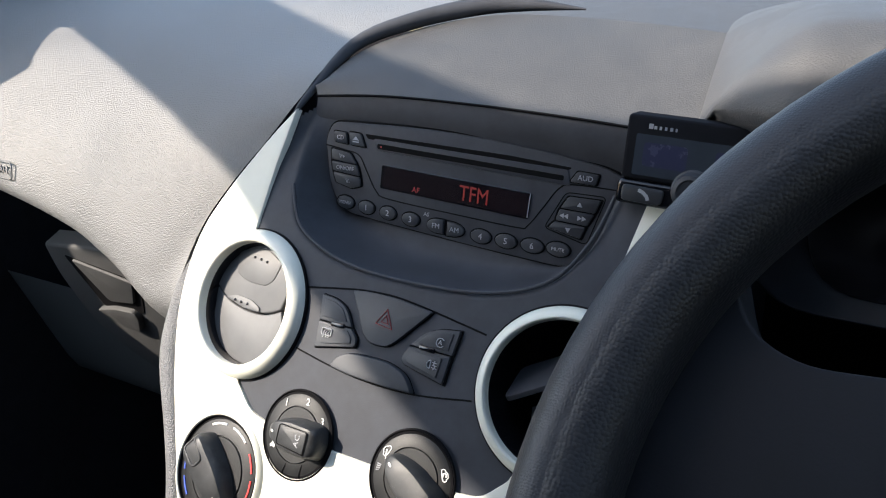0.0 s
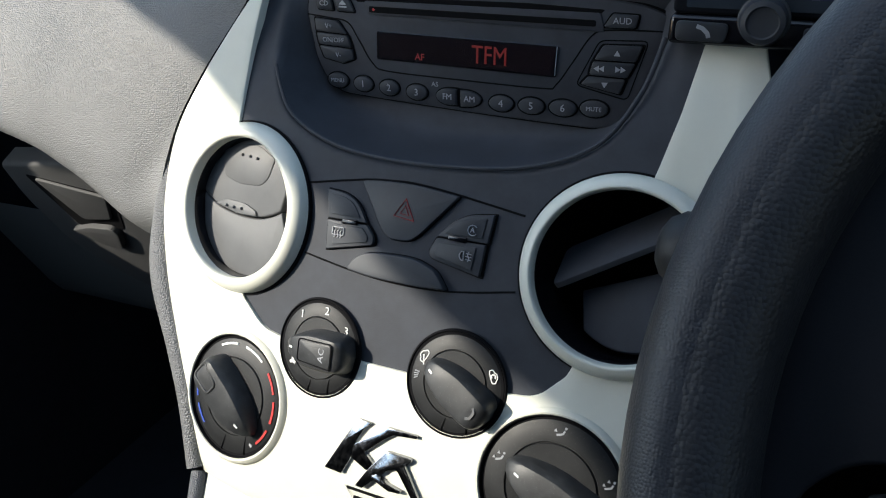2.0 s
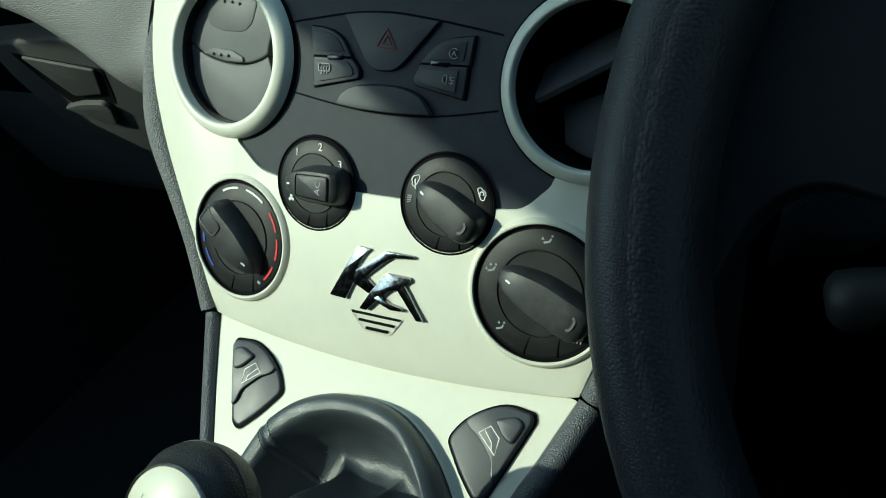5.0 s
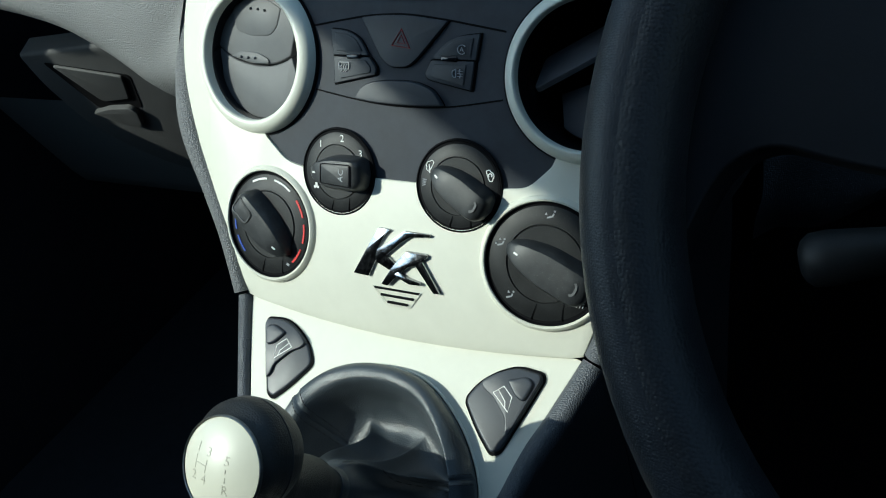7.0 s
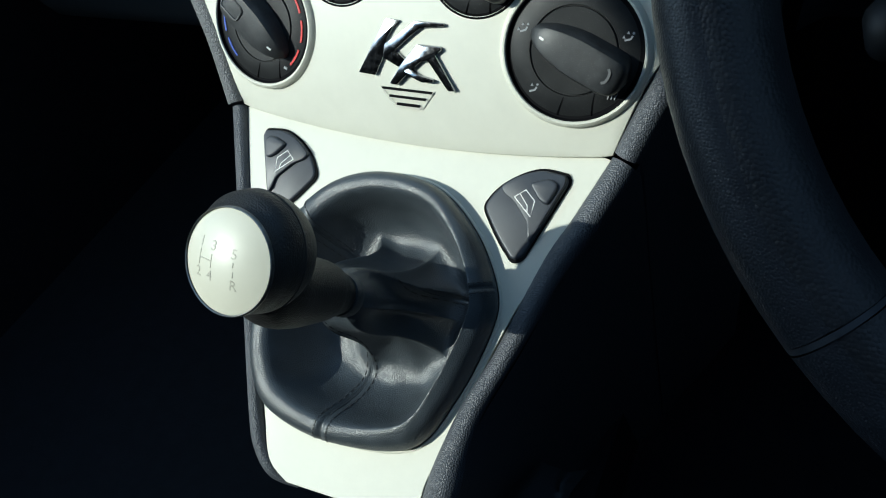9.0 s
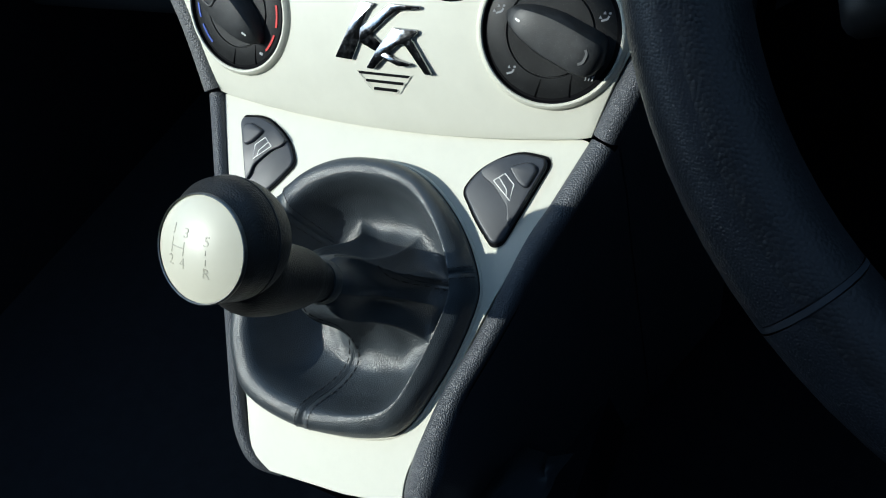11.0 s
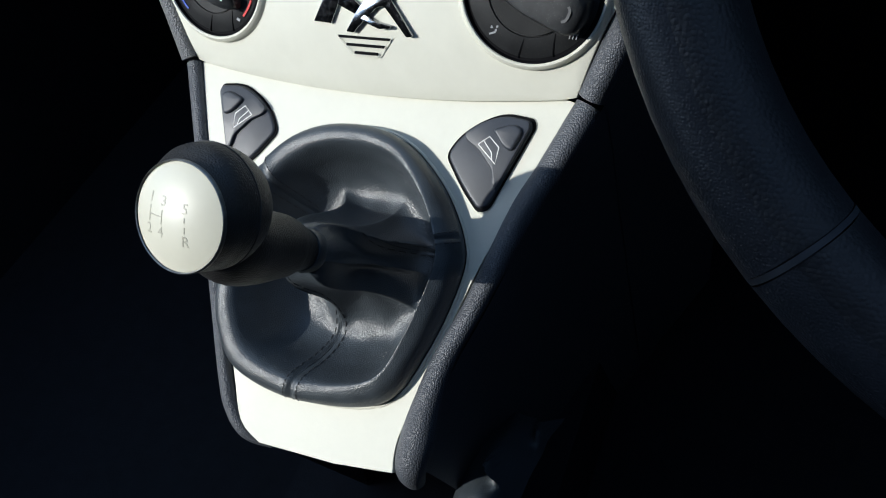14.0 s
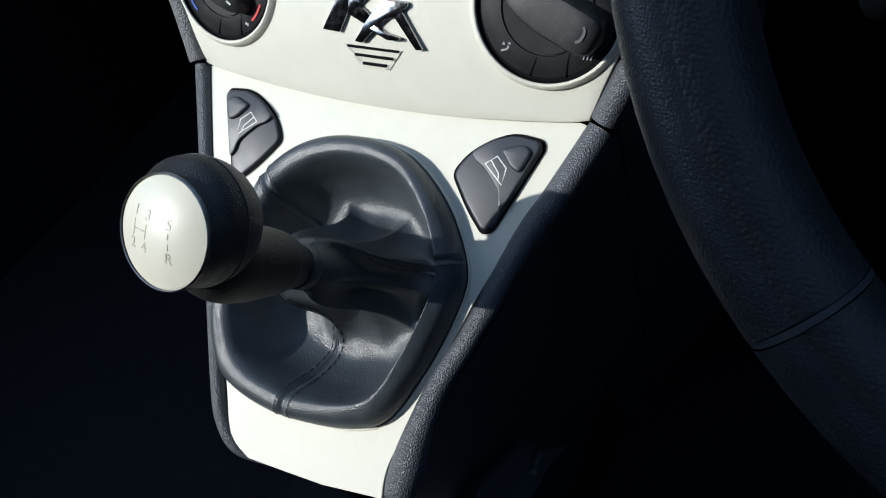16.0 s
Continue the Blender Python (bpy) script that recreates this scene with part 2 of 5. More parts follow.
def tube(path, radius, n=12, closed=False, caps=True, squash=None):
    """A round bar along a path; radius: a number or one for each point."""
    pts = [Vector(p) for p in path]
    bm, rings, up = bmesh.new(), [], None
    for i, p in enumerate(pts):
        t = (pts[(i + 1) % len(pts)] - pts[i - 1]) if closed else (pts[min(i + 1, len(pts) - 1)] - pts[max(i - 1, 0)])
        t.normalize()
        if up is None:
            up = t.orthogonal().normalized()
        up = (up - t * up.dot(t)).normalized()
        side = t.cross(up)
        r = radius[i] if isinstance(radius, (list, tuple)) else radius
        rings.append([bm.verts.new(p + (up * math.cos(2 * math.pi * k / n) + side * math.sin(2 * math.pi * k / n)) * r) for k in range(n)])
    for i in range(len(rings) if closed else len(rings) - 1):
        a, b = rings[i], rings[(i + 1) % len(rings)]
        for k in range(n):
            bm.faces.new((a[k], a[(k + 1) % n], b[(k + 1) % n], b[k]))
    if caps and not closed:
        bm.faces.new(rings[0][::-1])
        bm.faces.new(rings[-1])
    bmesh.ops.recalc_face_normals(bm, faces=bm.faces)
    return bm


def loft(sections, closed=False):
    """A skin over rows of points, all of one length."""
    bm = bmesh.new()
    rows = [[bm.verts.new(p) for p in s] for s in sections]
    for a, b in zip(rows, rows[1:]):
        m = len(a)
        for k in range(m if closed else m - 1):
            bm.faces.new((a[k], a[(k + 1) % m], b[(k + 1) % m], b[k]))
    return bm


def strip(points, width, n0, n1):
    """A flat printed line through points."""
    pts, l, r = [Vector(p) for p in points], [], []
    for i, p in enumerate(pts):
        t = (pts[min(i + 1, len(pts) - 1)] - pts[max(i - 1, 0)]).normalized()
        s = Vector((-t.y, t.x)) * width / 2
        l.append(tuple(p + s))
        r.append(tuple(p - s))
    return slab(l + r[::-1], n0, n1)


def lettering(text, size, mat, parent, m, name="lettering", depth=0.00012, label=""):
    """Words in the built-in font, centred, as a mesh part."""
    cu = bpy.data.curves.new("text", "FONT")
    cu.body, cu.size, cu.align_x, cu.align_y, cu.extrude, cu.resolution_u = text, size, "CENTER", "CENTER", depth, 2
    ob = bpy.data.objects.new("text", cu)
    scene.collection.objects.link(ob)
    me = bpy.data.meshes.new_from_object(ob.evaluated_get(bpy.context.evaluated_depsgraph_get()))
    bpy.data.objects.remove(ob)
    bpy.data.curves.remove(cu)
    out = new(name, me)
    me.name = name
    me.materials.clear()
    me.materials.append(mat)
    out.parent, out.matrix_basis = parent, m
    if label:
        out["label"] = label
    return out


def at(x, y, z=0.0, turn=0.0):
    return Matrix.Translation((x / 1000, y / 1000, z / 1000)) @ Matrix.Rotation(radians(turn), 4, "Z")


# ---- measures of the console, in millimetres on its face ----
VENTS = {"passenger": (-97.9, 156.5), "driver": (105.3, 152.6)}
RINGS = {"passenger": (36.7, 44.4), "driver": (36.4, 42.6)}
TEMP, MODE, FAN, RECIRC = (-89, 57), (89, 57), (-37, 94), (39, 93)
BOWL = [(-88, 258), (-86, 232), (-74, 210), (-50, 197), (-20, 191), (20, 190), (60, 194), (88, 206), (103, 228), (110, 252), (112, 275), (-88, 275)]


def waist(u):
    """The seam between face and shifter plate."""
    return 0.0 + 7.5 * (u / 110) ** 2


# ---- the centre console ----
console = thing("centre_console", FACE, "cream and dark plastic centre console below the dashboard", "console")

# the cream lacquered fascia
seam_left = [(-97, 278), (-116, 256), (-141, 222), (-158, 190), (-162, 150), (-153, 111), (-136, 71), (-123, 43), (-111, 8.5)]
seam_right = [(111, 8.5), (123, 43), (137, 71), (152, 111), (160, 150), (158, 190), (154, 226), (147.5, 254)]
outline = curve_through(seam_left, 4)
outline += [(u, waist(u)) for u in range(-104, 105, 8)]
outline += curve_through(seam_right, 4)
outline += [(126.5, 254), (120.5, 222), (115, 200)]
outline += circle(104.5, 153, 40.5, 20, 78, -108)
outline += rounded([(92, 110), (77, 95), (50, 92.5), (0, 92.5), (-50, 92.5), (-75, 97), (-94, 113)], 6)[3:-3]
outline += circle(-97.5, 156.5, 40.5, 20, -86, -260)
outline += [(-107, 201), (-103, 242)]
fascia = slab(mm(outline), -0.004, 0.0012, 0.0008, 2, 0.010)
for k in range(1, 7):
    bmesh.ops.bisect_plane(fascia, geom=fascia.verts[:] + fascia.edges[:] + fascia.faces[:], plane_co=(0, 0.008 * k, 0), plane_no=(0, 1, 0), dist=1e-6)
for v in fascia.verts:
    v.co.z -= 2.6 * max(0.0, 0.046 - v.co.y) ** 2      # the fascia curls under towards the waist
part("fascia", bowed(fascia), CREAM, console, "cream lacquered fascia panel")


def inside(p, poly):
    hit = False
    for (x0, y0), (x1, y1) in zip(poly, poly[1:] + poly[:1]):
        if (y0 > p[1]) != (y1 > p[1]) and p[0] < (x1 - x0) * (p[1] - y0) / (y1 - y0) + x0:
            hit = not hit
    return hit


def gap_to(p, poly):
    best = 1e9
    q = Vector(p)
    for a, b in zip(poly, poly[1:] + poly[:1]):
        a, b = Vector(a), Vector(b)
        t = max(0, min(1, (q - a).dot(b - a) / max((b - a).length_squared, 1e-12)))
        best = min(best, (a + (b - a) * t - q).length)
    return best


bowl_line = curve_through(BOWL[:-2], 5) + [(114, 300), (-90, 300)]


def dark_height(u, v):
    """The dark panel's height over the face, with the hollow in which the radio sits."""
    n = -0.0008
    if v > 215:
        n -= 0.00014 * (v - 215) * min(max((u + 110) / 16, 0), 1) * min(max((118 - u) / 16, 0), 1)
    d = gap_to((u, v), bowl_line) if inside((u, v), bowl_line) else -gap_to((u, v), bowl_line)
    if d > -1.5:
        s = min(max((d + 1.5) / 23, 0), 1)
        s = 1 - (1 - s) ** 2 if s > 0.06 else 1.94 * s * (s / 0.06) ** 0.5
        floor_n = -0.040 - 0.085 * u / 1000 + 0.4 * max(0, (v - 226)) / 1000
        n = n * (1 - s) + floor_n * s
    return n


dark_u = [-118 + 2 * i for i in range(130)]
dark_v = [88 + 2 * i for i in range(103)]
bm = bmesh.new()
grid = {}
for u in dark_u:
    for v in dark_v:
        grid[u, v] = bm.verts.new((u / 1000, v / 1000, dark_height(u, v) - BOW * (u / 1000) ** 2))
for u, u1 in zip(dark_u, dark_u[1:]):
    for v, v1 in zip(dark_v, dark_v[1:]):
        if v > 236 and u < -116 + (v - 256) * 0.86:
            continue                      # the panel ends at the slanting seam
        if all(math.hypot((u + u1) / 2 - a, (v + v1) / 2 - b) > 39.5 for a, b in VENTS.values()):
            bm.faces.new((grid[u, v], grid[u1, v], grid[u1, v1], grid[u, v1]))
part("centre_panel", bm, DARK, console, "matt dark blue-black centre panel")


def ribbon(name, points, width, mat, parent, n0=0.0, n1=0.00015, bow=False, label="", m=None):
    bm = strip(mm(points), width / 1000, n0, n1)
    if bow:
        bowed(bm)
    return part(name, bm, mat, parent, label, smooth=False, m=m)


def seam_line(name, points, width, depth, mat, parent, bow=True):
    """A dark joint on the face, laid a hair proud of the panel."""
    return ribbon(name, points, width, mat, parent, -0.0012, depth, bow)


edge_line = curve_through(BOWL[1:10], 8)
part("hollow_edge", bowed(tube([(x / 1000, y / 1000, -0.0004) for x, y in edge_line], 0.0011, 8)), DARK, console, "soft raised edge of the radio hollow")

# black joints round the switch field
top_joint = curve_through([(-56, 174.5), (-23, 179.4), (-7, 180.6), (8, 180.4), (30, 177.6), (61, 172.5)], 5)
low_joint = curve_through([(-54, 139.5), (-25, 135), (0, 132.8), (29, 133.6), (61, 138.8)], 5)
seam_line("upper_joint", top_joint, 1.0, -0.0005, GAP, console)
seam_line("lower_joint", low_joint, 0.9, -0.0005, GAP, console)

# ---- switches in the dark panel ----
def cushion(outline, n0, n1, bevel, seg=3):
    return slab(mm(outline), n0, n1, bevel, seg)


hazard = thing("hazard_switch", FACE, "dark hazard switch with dull red triangle outline", "switch")
haz_line = rounded([(-22.2, 179.0), (-10, 180.2), (8, 180.0), (29.8, 177.2), (12.0, 157.5), (7, 153.6), (-4, 153.2), (-9.2, 157.5)], [1.5, 6, 6, 1.5, 6, 5, 5, 6], 4)
part("shadow_gap", bowed(cushion([(x * 1.035 + -0.1, 166 + (y - 166) * 1.035) for x, y in haz_line], -0.003, -0.0003, 0.0002, 1)), GAP, hazard)
part("rocker", bowed(cushion(haz_line, -0.003, 0.0018, 0.0016, 4)), SWITCH, hazard)
HAZ_TOP = 0.00185
tri = [(-2.6, 164.6), (3.0, 173.0), (8.2, 163.2)]
part("triangle", tube([(x / 1000, y / 1000, HAZ_TOP) for x, y in tri], 0.00042, 6, closed=True), DREDP, hazard, "dull red triangle", smooth=False)
tri2 = [(0.6, 166.0), (3.0, 169.8), (5.3, 165.4)]
part("inner_triangle", tube([(x / 1000, y / 1000, HAZ_TOP) for x, y in tri2], 0.00034, 6, closed=True), DREDP, hazard, smooth=False)


def switch_pair(sign, label):
    """Two small switches, one above the other; sign mirrors them."""
    sw = thing("switch_pair", FACE, label, "switch", "small console switches")
    upper = [(-42.0, 172.8), (-31.6, 172.0), (-23.6, 168.2), (-17.6, 158.9), (-40.6, 158.9)]
    lower_ = [(-40.4, 158.0), (-17.2, 158.0), (-12.8, 153.2), (-12.6, 149.0), (-39.6, 143.4)] if sign > 0 else [(-45.2, 157.4), (-20.8, 157.4), (-17.4, 150.4), (-19.4, 147.6), (-43.8, 142.8)]
    if sign < 0:
        upper = [(-47.8, 171.2), (-36, 169.8), (-28, 165.8), (-21.4, 158.2), (-46.0, 158.2)]
    cx = sum(p[0] for p in upper + lower_) / 10
    for name, line, rr in (("upper_rocker", upper, [0.8, 4, 4, 0.8, 0.5]), ("lower_rocker", lower_, [0.5, 0.8, 2, 2, 0.8])):
        pts = [(sign * x, y) for x, y in rounded(line, rr, 4)]
        c = (sum(p[0] for p in pts) / len(pts), sum(p[1] for p in pts) / len(pts))
        part("shadow_gap", bowed(cushion([(c[0] + (x - c[0]) * 1.085, c[1] + (y - c[1]) * 1.11) for x, y in pts], -0.003, -0.0002, 0.0001, 1)), GAP, sw)
        part(name, bowed(cushion(pts, -0.003, 0.0016, 0.0012, 3)), SWITCH, sw)
        part("dished_face", bowed(cushion([(c[0] + (x - c[0]) * 0.74, c[1] + (y - c[1]) * 0.70) for x, y in pts], 0.001, 0.0022, 0.0009, 3)), SWITCH, sw)
    s = sign
    part("status_lamp", bowed(cushion(rounded([(s * (cx - 3.6), 159.4), (s * (cx + 5.6), 159.8), (s * (cx + 5.8), 157.2), (s * (cx - 3.4), 156.8)], 0.7, 3), 0.0, 0.0024, 0.0006, 2)), BLACK, sw)
    return sw


sw_left = switch_pair(1, "black rear window heater switch pair, pale symbol")
sw_right = switch_pair(-1, "black stop start and fog lamp switch pair")
# rear window symbol
c = Matrix.Translation((-0.0326, 0.1526, 0.0018)) @ Matrix.Diagonal((0.8, 0.8, 1, 1))
box_ = rounded([(-4, -1.6), (-4, 3), (4, 3), (4, -1.6)], 0.6, 3)
part("window_symbol", strip(mm(box_ + box_[:1]), 0.0005, 0.0, 0.0007), GREYP, sw_left, "pale grey symbol", smooth=False, m=c)
for k in (-2, 0, 2):
    part("heat_line", strip(mm(curve_through([(k - 0.5, -3.4), (k + 0.4, -2), (k - 0.4, 0), (k + 0.5, 1.5)], 4)), 0.00045, 0.0, 0.0007), GREYP, sw_left, smooth=False, m=c)
c = Matrix.Translation((0.0388, 0.1632, 0.0018)) @ Matrix.Diagonal((0.72, 0.72, 1, 1))
part("ring_symbol", strip(mm(circle(0, 0, 3.2, 20, 40, 320)), 0.00045, 0, 0.0007), GREYP, sw_right, "pale grey symbol", smooth=False, m=c)
lettering("A", 0.0045, GREYP, sw_right, c @ Matrix.Translation((0, 0, 0.0006)))
c = Matrix.Translation((0.0366, 0.1512, 0.0018)) @ Matrix.Diagonal((0.75, 0.75, 1, 1))
lamp = circle(-1.0, 0, 2.8, 12, 90, 270)
part("lamp_symbol", strip(mm(lamp + lamp[:1]), 0.00045, 0, 0.0007), GREYP, sw_right, smooth=False, m=c)
for k in (-1.8, 0, 1.8):
    part("beam_line", strip(mm([(0.4, k), (4.2, k - 0.3)]), 0.0004, 0, 0.0007), GREYP, sw_right, smooth=False, m=c)
part("fog_line", strip(mm(curve_through([(2.2, 3), (1.6, 1), (2.6, -1), (2.0, -3)], 4)), 0.0004, 0, 0.0007), GREYP, sw_right, smooth=False, m=c)

# blank oval cover under the hazard switch
blank = thing("blank_cover", FACE, "dark oval blanking cover below the hazard switch", "cover")
oval_line = [(-24.2, 135.6)] + curve_through([(-24.4, 137), (-20.7, 142), (-11.9, 145.6), (7.3, 146.3), (16.9, 144.4), (23, 141.4), (28, 135.2)], 4) + [(28.4, 134.2), (14, 133.6), (0, 133.7), (-12, 134.2)]
part("shadow_gap", bowed(cushion([(2 + (x - 2) * 1.025, 140 + (y - 140) * 1.06) for x, y in oval_line], -0.003, -0.0004, 0.0001, 1)), GAP, blank)
part("cover", bowed(cushion(oval_line, -0.003, 0.0036, 0.0034, 5)), SWITCH, blank)

# ---- air vents ----
def air_vent(u, v, inner, outer, label):
    vent = thing("air_vent", face_at(u / 1000, v / 1000), label, "air vent", "round air vents")
    r0, r1 = inner / 1000, outer / 1000
    prof = [(r1 + 0.0012, -0.004), (r1 + 0.0006, 0.0015), (r1 - 0.0004, 0.0042), (r1 - 0.0018, 0.0062), (r1 - 0.0036, 0.0073), (r1 - 0.0052, 0.0077), (r0 + 0.0016, 0.0077), (r0 + 0.0007, 0.0074), (r0 + 0.0002, 0.0066), (r0, 0.0048), (r0, 0.0014)]
    part("ring", lathe(prof, 96), RINGM, vent, "cream bezel ring")
    part("foot_gap", lathe([(r1 + 0.0017, -0.004), (r1 + 0.0017, 0.0002), (r1 + 0.0006, 0.0004), (r1 + 0.0006, -0.004)], 96), GAP, vent)
    part("housing", lathe([(r0 + 0.0004, 0.0016), (r0 - 0.0002, 0.0012), (r0 - 0.0004, -0.0025), (r0 - 0.0012, -0.012), (r0 - 0.003, -0.03), (0.02, -0.045), (0, -0.046)], 64), BLACK, vent)
    return vent


vent_left = air_vent(*VENTS["passenger"], *RINGS["passenger"], "round cream-ringed air vent with closed grey flaps")
cu, cv = -97.5, 156.5
lo = lambda pts: [(x - cu, y - cv) for x, y in pts]     # flaps lie deeper than the ring
left_edge, right_edge = lo([(-133.0, 176), (-134.6, 162.3), (-136, 145)]), lo([(-71.5, 172), (-75, 157), (-78, 138)])
split = lo(curve_through([(-134.4, 162.3), (-122.5, 155.9), (-106.3, 152.2), (-91.5, 151.9), (-81.5, 154.2), (-75.2, 157.1)], 4))
R = 36.5
up_flap = [left_edge[0]] + [p for p in circle(0, 0, R, 40, 142, 26)] + [right_edge[0]] + [(x, y + 0.35) for x, y in split[::-1]]
# Paler than the other vent's flaps: their sunlight is in the colour.
part("upper_flap", slab(mm(up_flap), -0.012, -0.0042, 0.0012, 3), VENTM, vent_left, "grey upper flap")
low_flap = [(x, y - 0.35) for x, y in split] + [p for p in circle(0, 0, R, 44, -34, -160)]
part("lower_flap", slab(mm(low_flap), -0.012, -0.0048, 0.0012, 3), VENTM, vent_left, "grey lower flap")
pad_line = rounded(lo([(-121, 186), (-119, 172), (-107, 168.4), (-91.5, 168.6), (-86, 173), (-82.4, 184)]) + [(3, 33.5), (-9, 34)], [2, 4, 3, 3, 3, 2, 4, 4], 4)
part("thumb_pad", slab(mm(pad_line), -0.006, -0.0036, 0.0008, 2), VENTM, vent_left, "sunken thumb pad")
tab_line = rounded(lo([(-123, 156.6), (-113.5, 159.6), (-100.2, 158.6), (-92, 155.2), (-91.6, 152.6), (-106, 152.8)]), 2.0, 4)
part("grip_tab", slab(mm(tab_line), -0.006, -0.0030, 0.0008, 2), VENTM, vent_left)
for x, y in lo([(-106.1, 184.2), (-100.3, 183.8), (-94.9, 183.0), (-113.7, 156.2), (-108.1, 155.8), (-102.4, 155.6)]):
    part("grip_dot", lathe([(0.0009, -0.0036), (0.0008, -0.0028), (0.0004, -0.0022), (0, -0.0021)], 10), VENTM, vent_left, m=at(x, y, -0.2 if y > 10 else 0.5))
for side in (-1, 1):
    cheek = [p for p in circle(0, 0, 36.6, 20, 143 if side < 0 else 25, 203 if side < 0 else -35)]
    part("side_cheek", slab(mm(cheek + [(side * 30, -22), (side * 31.5, 0), (side * 30, 18)][::side]), -0.02, -0.0068, 0.0004, 1), VENTM, vent_left)

vent_right = air_vent(*VENTS["driver"], *RINGS["driver"], "round cream-ringed air vent with flaps turned open")
fl = bmesh.new()
merge(fl, slab(rounded(mm([(-34.5, -9), (33, -9), (31, 13), (-26, 13)]), 0.004), -0.0015, 0.0015, 0.0008, 2))
# Flaps in shade: a darker colour than the passenger vent's stands in for it.
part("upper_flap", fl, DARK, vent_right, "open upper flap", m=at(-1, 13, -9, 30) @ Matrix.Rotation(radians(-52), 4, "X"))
fl = slab(mm([(-24, 2), (26, 2)] + circle(0, 0, 31, 24, -30, -150)), -0.0015, 0.0015, 0.0010, 2)
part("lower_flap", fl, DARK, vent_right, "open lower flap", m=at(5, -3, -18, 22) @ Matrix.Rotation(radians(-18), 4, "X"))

# ---- rotary dials ----
def knob_top(s, H):
    """The grip's height along it, from its pointer end (-1) to its thick end (1)."""
    return H * (0.30 + 0.70 * max(1 - abs(s) ** (7 if s > 0 else 4), 0) ** 0.6) * (1 + 0.18 * s)


def knob_mesh(L, W, H, taper):
    """A leaf-shaped grip along x; its pointer end, at -x, is narrower by the taper."""
    secs, N = [], 28
    for i in range(N + 1):
        s = -1 + 2 * i / N
        e = 1 - abs(s) ** (7 if s > 0 else 2.8)
        w = W * max(e, 0.0) ** 0.5 * (1 - taper * max(-s, 0) ** 1.2) + 0.0002
        h = knob_top(s, H)
        secs.append([(s * L, c_ * w, z * h) for c_, z in ((-1.10, 0), (-1.03, 0.40), (-0.93, 0.80), (-0.80, 0.96), (-0.58, 1.0), (0, 1.0), (0.58, 1.0), (0.80, 0.96), (0.93, 0.80), (1.03, 0.40), (1.10, 0))])
    bm = loft(secs)
    bm.faces.new([v for v in bm.verts][:11][::-1])
    bm.faces.new([v for v in bm.verts][-11:])
    bmesh.ops.recalc_face_normals(bm, faces=bm.faces)
    return bm


def rotary_dial(u, v, r, turn, L, W, label, lip=True, shift=0.0034):
    dial = thing("rotary_dial", face_at(u / 1000, v / 1000), label, "dial", "heater dials")
    R = r / 1000
    if lip:
        part("lip", lathe([(R + 0.0036, -0.001), (R + 0.0031, 0.0012), (R + 0.0020, 0.0027), (R + 0.0010, 0.0034), (R + 0.0002, 0.0033), (R - 0.0002, 0.0028), (R - 0.0002, -0.002)], 96), CREAM, dial, "cream rim round the dial")
    high = 0.0030 if lip else 0.0020
    # Black ring stands in for the shade on the sunk well's wall.
    part("well", lathe([(R + 0.0004, high - 0.0012), (R - 0.0001, high - 0.0003), (R - 0.0006, high - 0.0002), (R - 0.0010, high - 0.0010), (R - 0.0012, 0.0013), (R - 0.0034, 0.0013)], 96), GAP, dial)
    part("base", lathe([(R - 0.0016, -0.001), (R - 0.0018, 0.0008), (R - 0.0026, 0.0014), (R * 0.640, 0.0020), (R * 0.630, 0.0012), (R * 0.618, 0.0012), (R * 0.608, 0.0022), (0, 0.0024)], 96), DIALM, dial)
    spin = Matrix.Rotation(radians(turn), 4, "Z")
    H = 0.0118 if lip else 0.0108
    knob = part("knob", knob_mesh(L / 2000, W / 2000, H, 0.35), GRIPM, dial, "leaf-shaped black grip", m=spin @ Matrix.Translation((shift, 0, 0.0020)))
    s_mark = -0.70
    tilt = math.atan((knob_top(s_mark + 0.08, H) - knob_top(s_mark - 0.08, H)) / (0.16 * L / 2000))
    part("pointer", slab(rounded([(-0.0014, -0.0005), (0.0014, -0.0005), (0.0014, 0.0005), (-0.0014, 0.0005)], 0.0004, 2), 0, 0.0003), WHITE, knob, "white pointer mark", smooth=False, m=at(s_mark * L / 2, 0, knob_top(s_mark, H) * 1000) @ Matrix.Rotation(-tilt, 4, "Y"))
    # A pale bar paints the glint on the scoop's lit edge.
    if turn < 0:
        s_mark = 0.66
        notch = curve_through([(-0.0008, -W / 5600), (0.0006, -W / 9000), (0.0009, 0.0), (0.0006, W / 9000), (-0.0008, W / 5600)], 3)
        part("lit_scoop_edge", strip(notch, 0.0012, -0.0012, 0.0003), VENTM, knob, "pale bar painting the lit scoop edge", m=at(s_mark * L / 2, 0, knob_top(s_mark, H) * 1000) @ Matrix.Rotation(radians(-4), 4, "Y"))
    if turn > 90:
        scoop = rounded([(0.26 * L / 2000, -0.40 * W / 2000), (0.84 * L / 2000, -0.50 * W / 2000), (0.84 * L / 2000, 0.50 * W / 2000), (0.26 * L / 2000, 0.40 * W / 2000)], 0.0024, 5)
        part("thumb_scoop", tube([(x, y, knob_top(x * 2000 / L, H) - 0.0001) for x, y in scoop], 0.0008, 8, closed=True), GRIPM, knob, "raised edge of the thumb scoop")
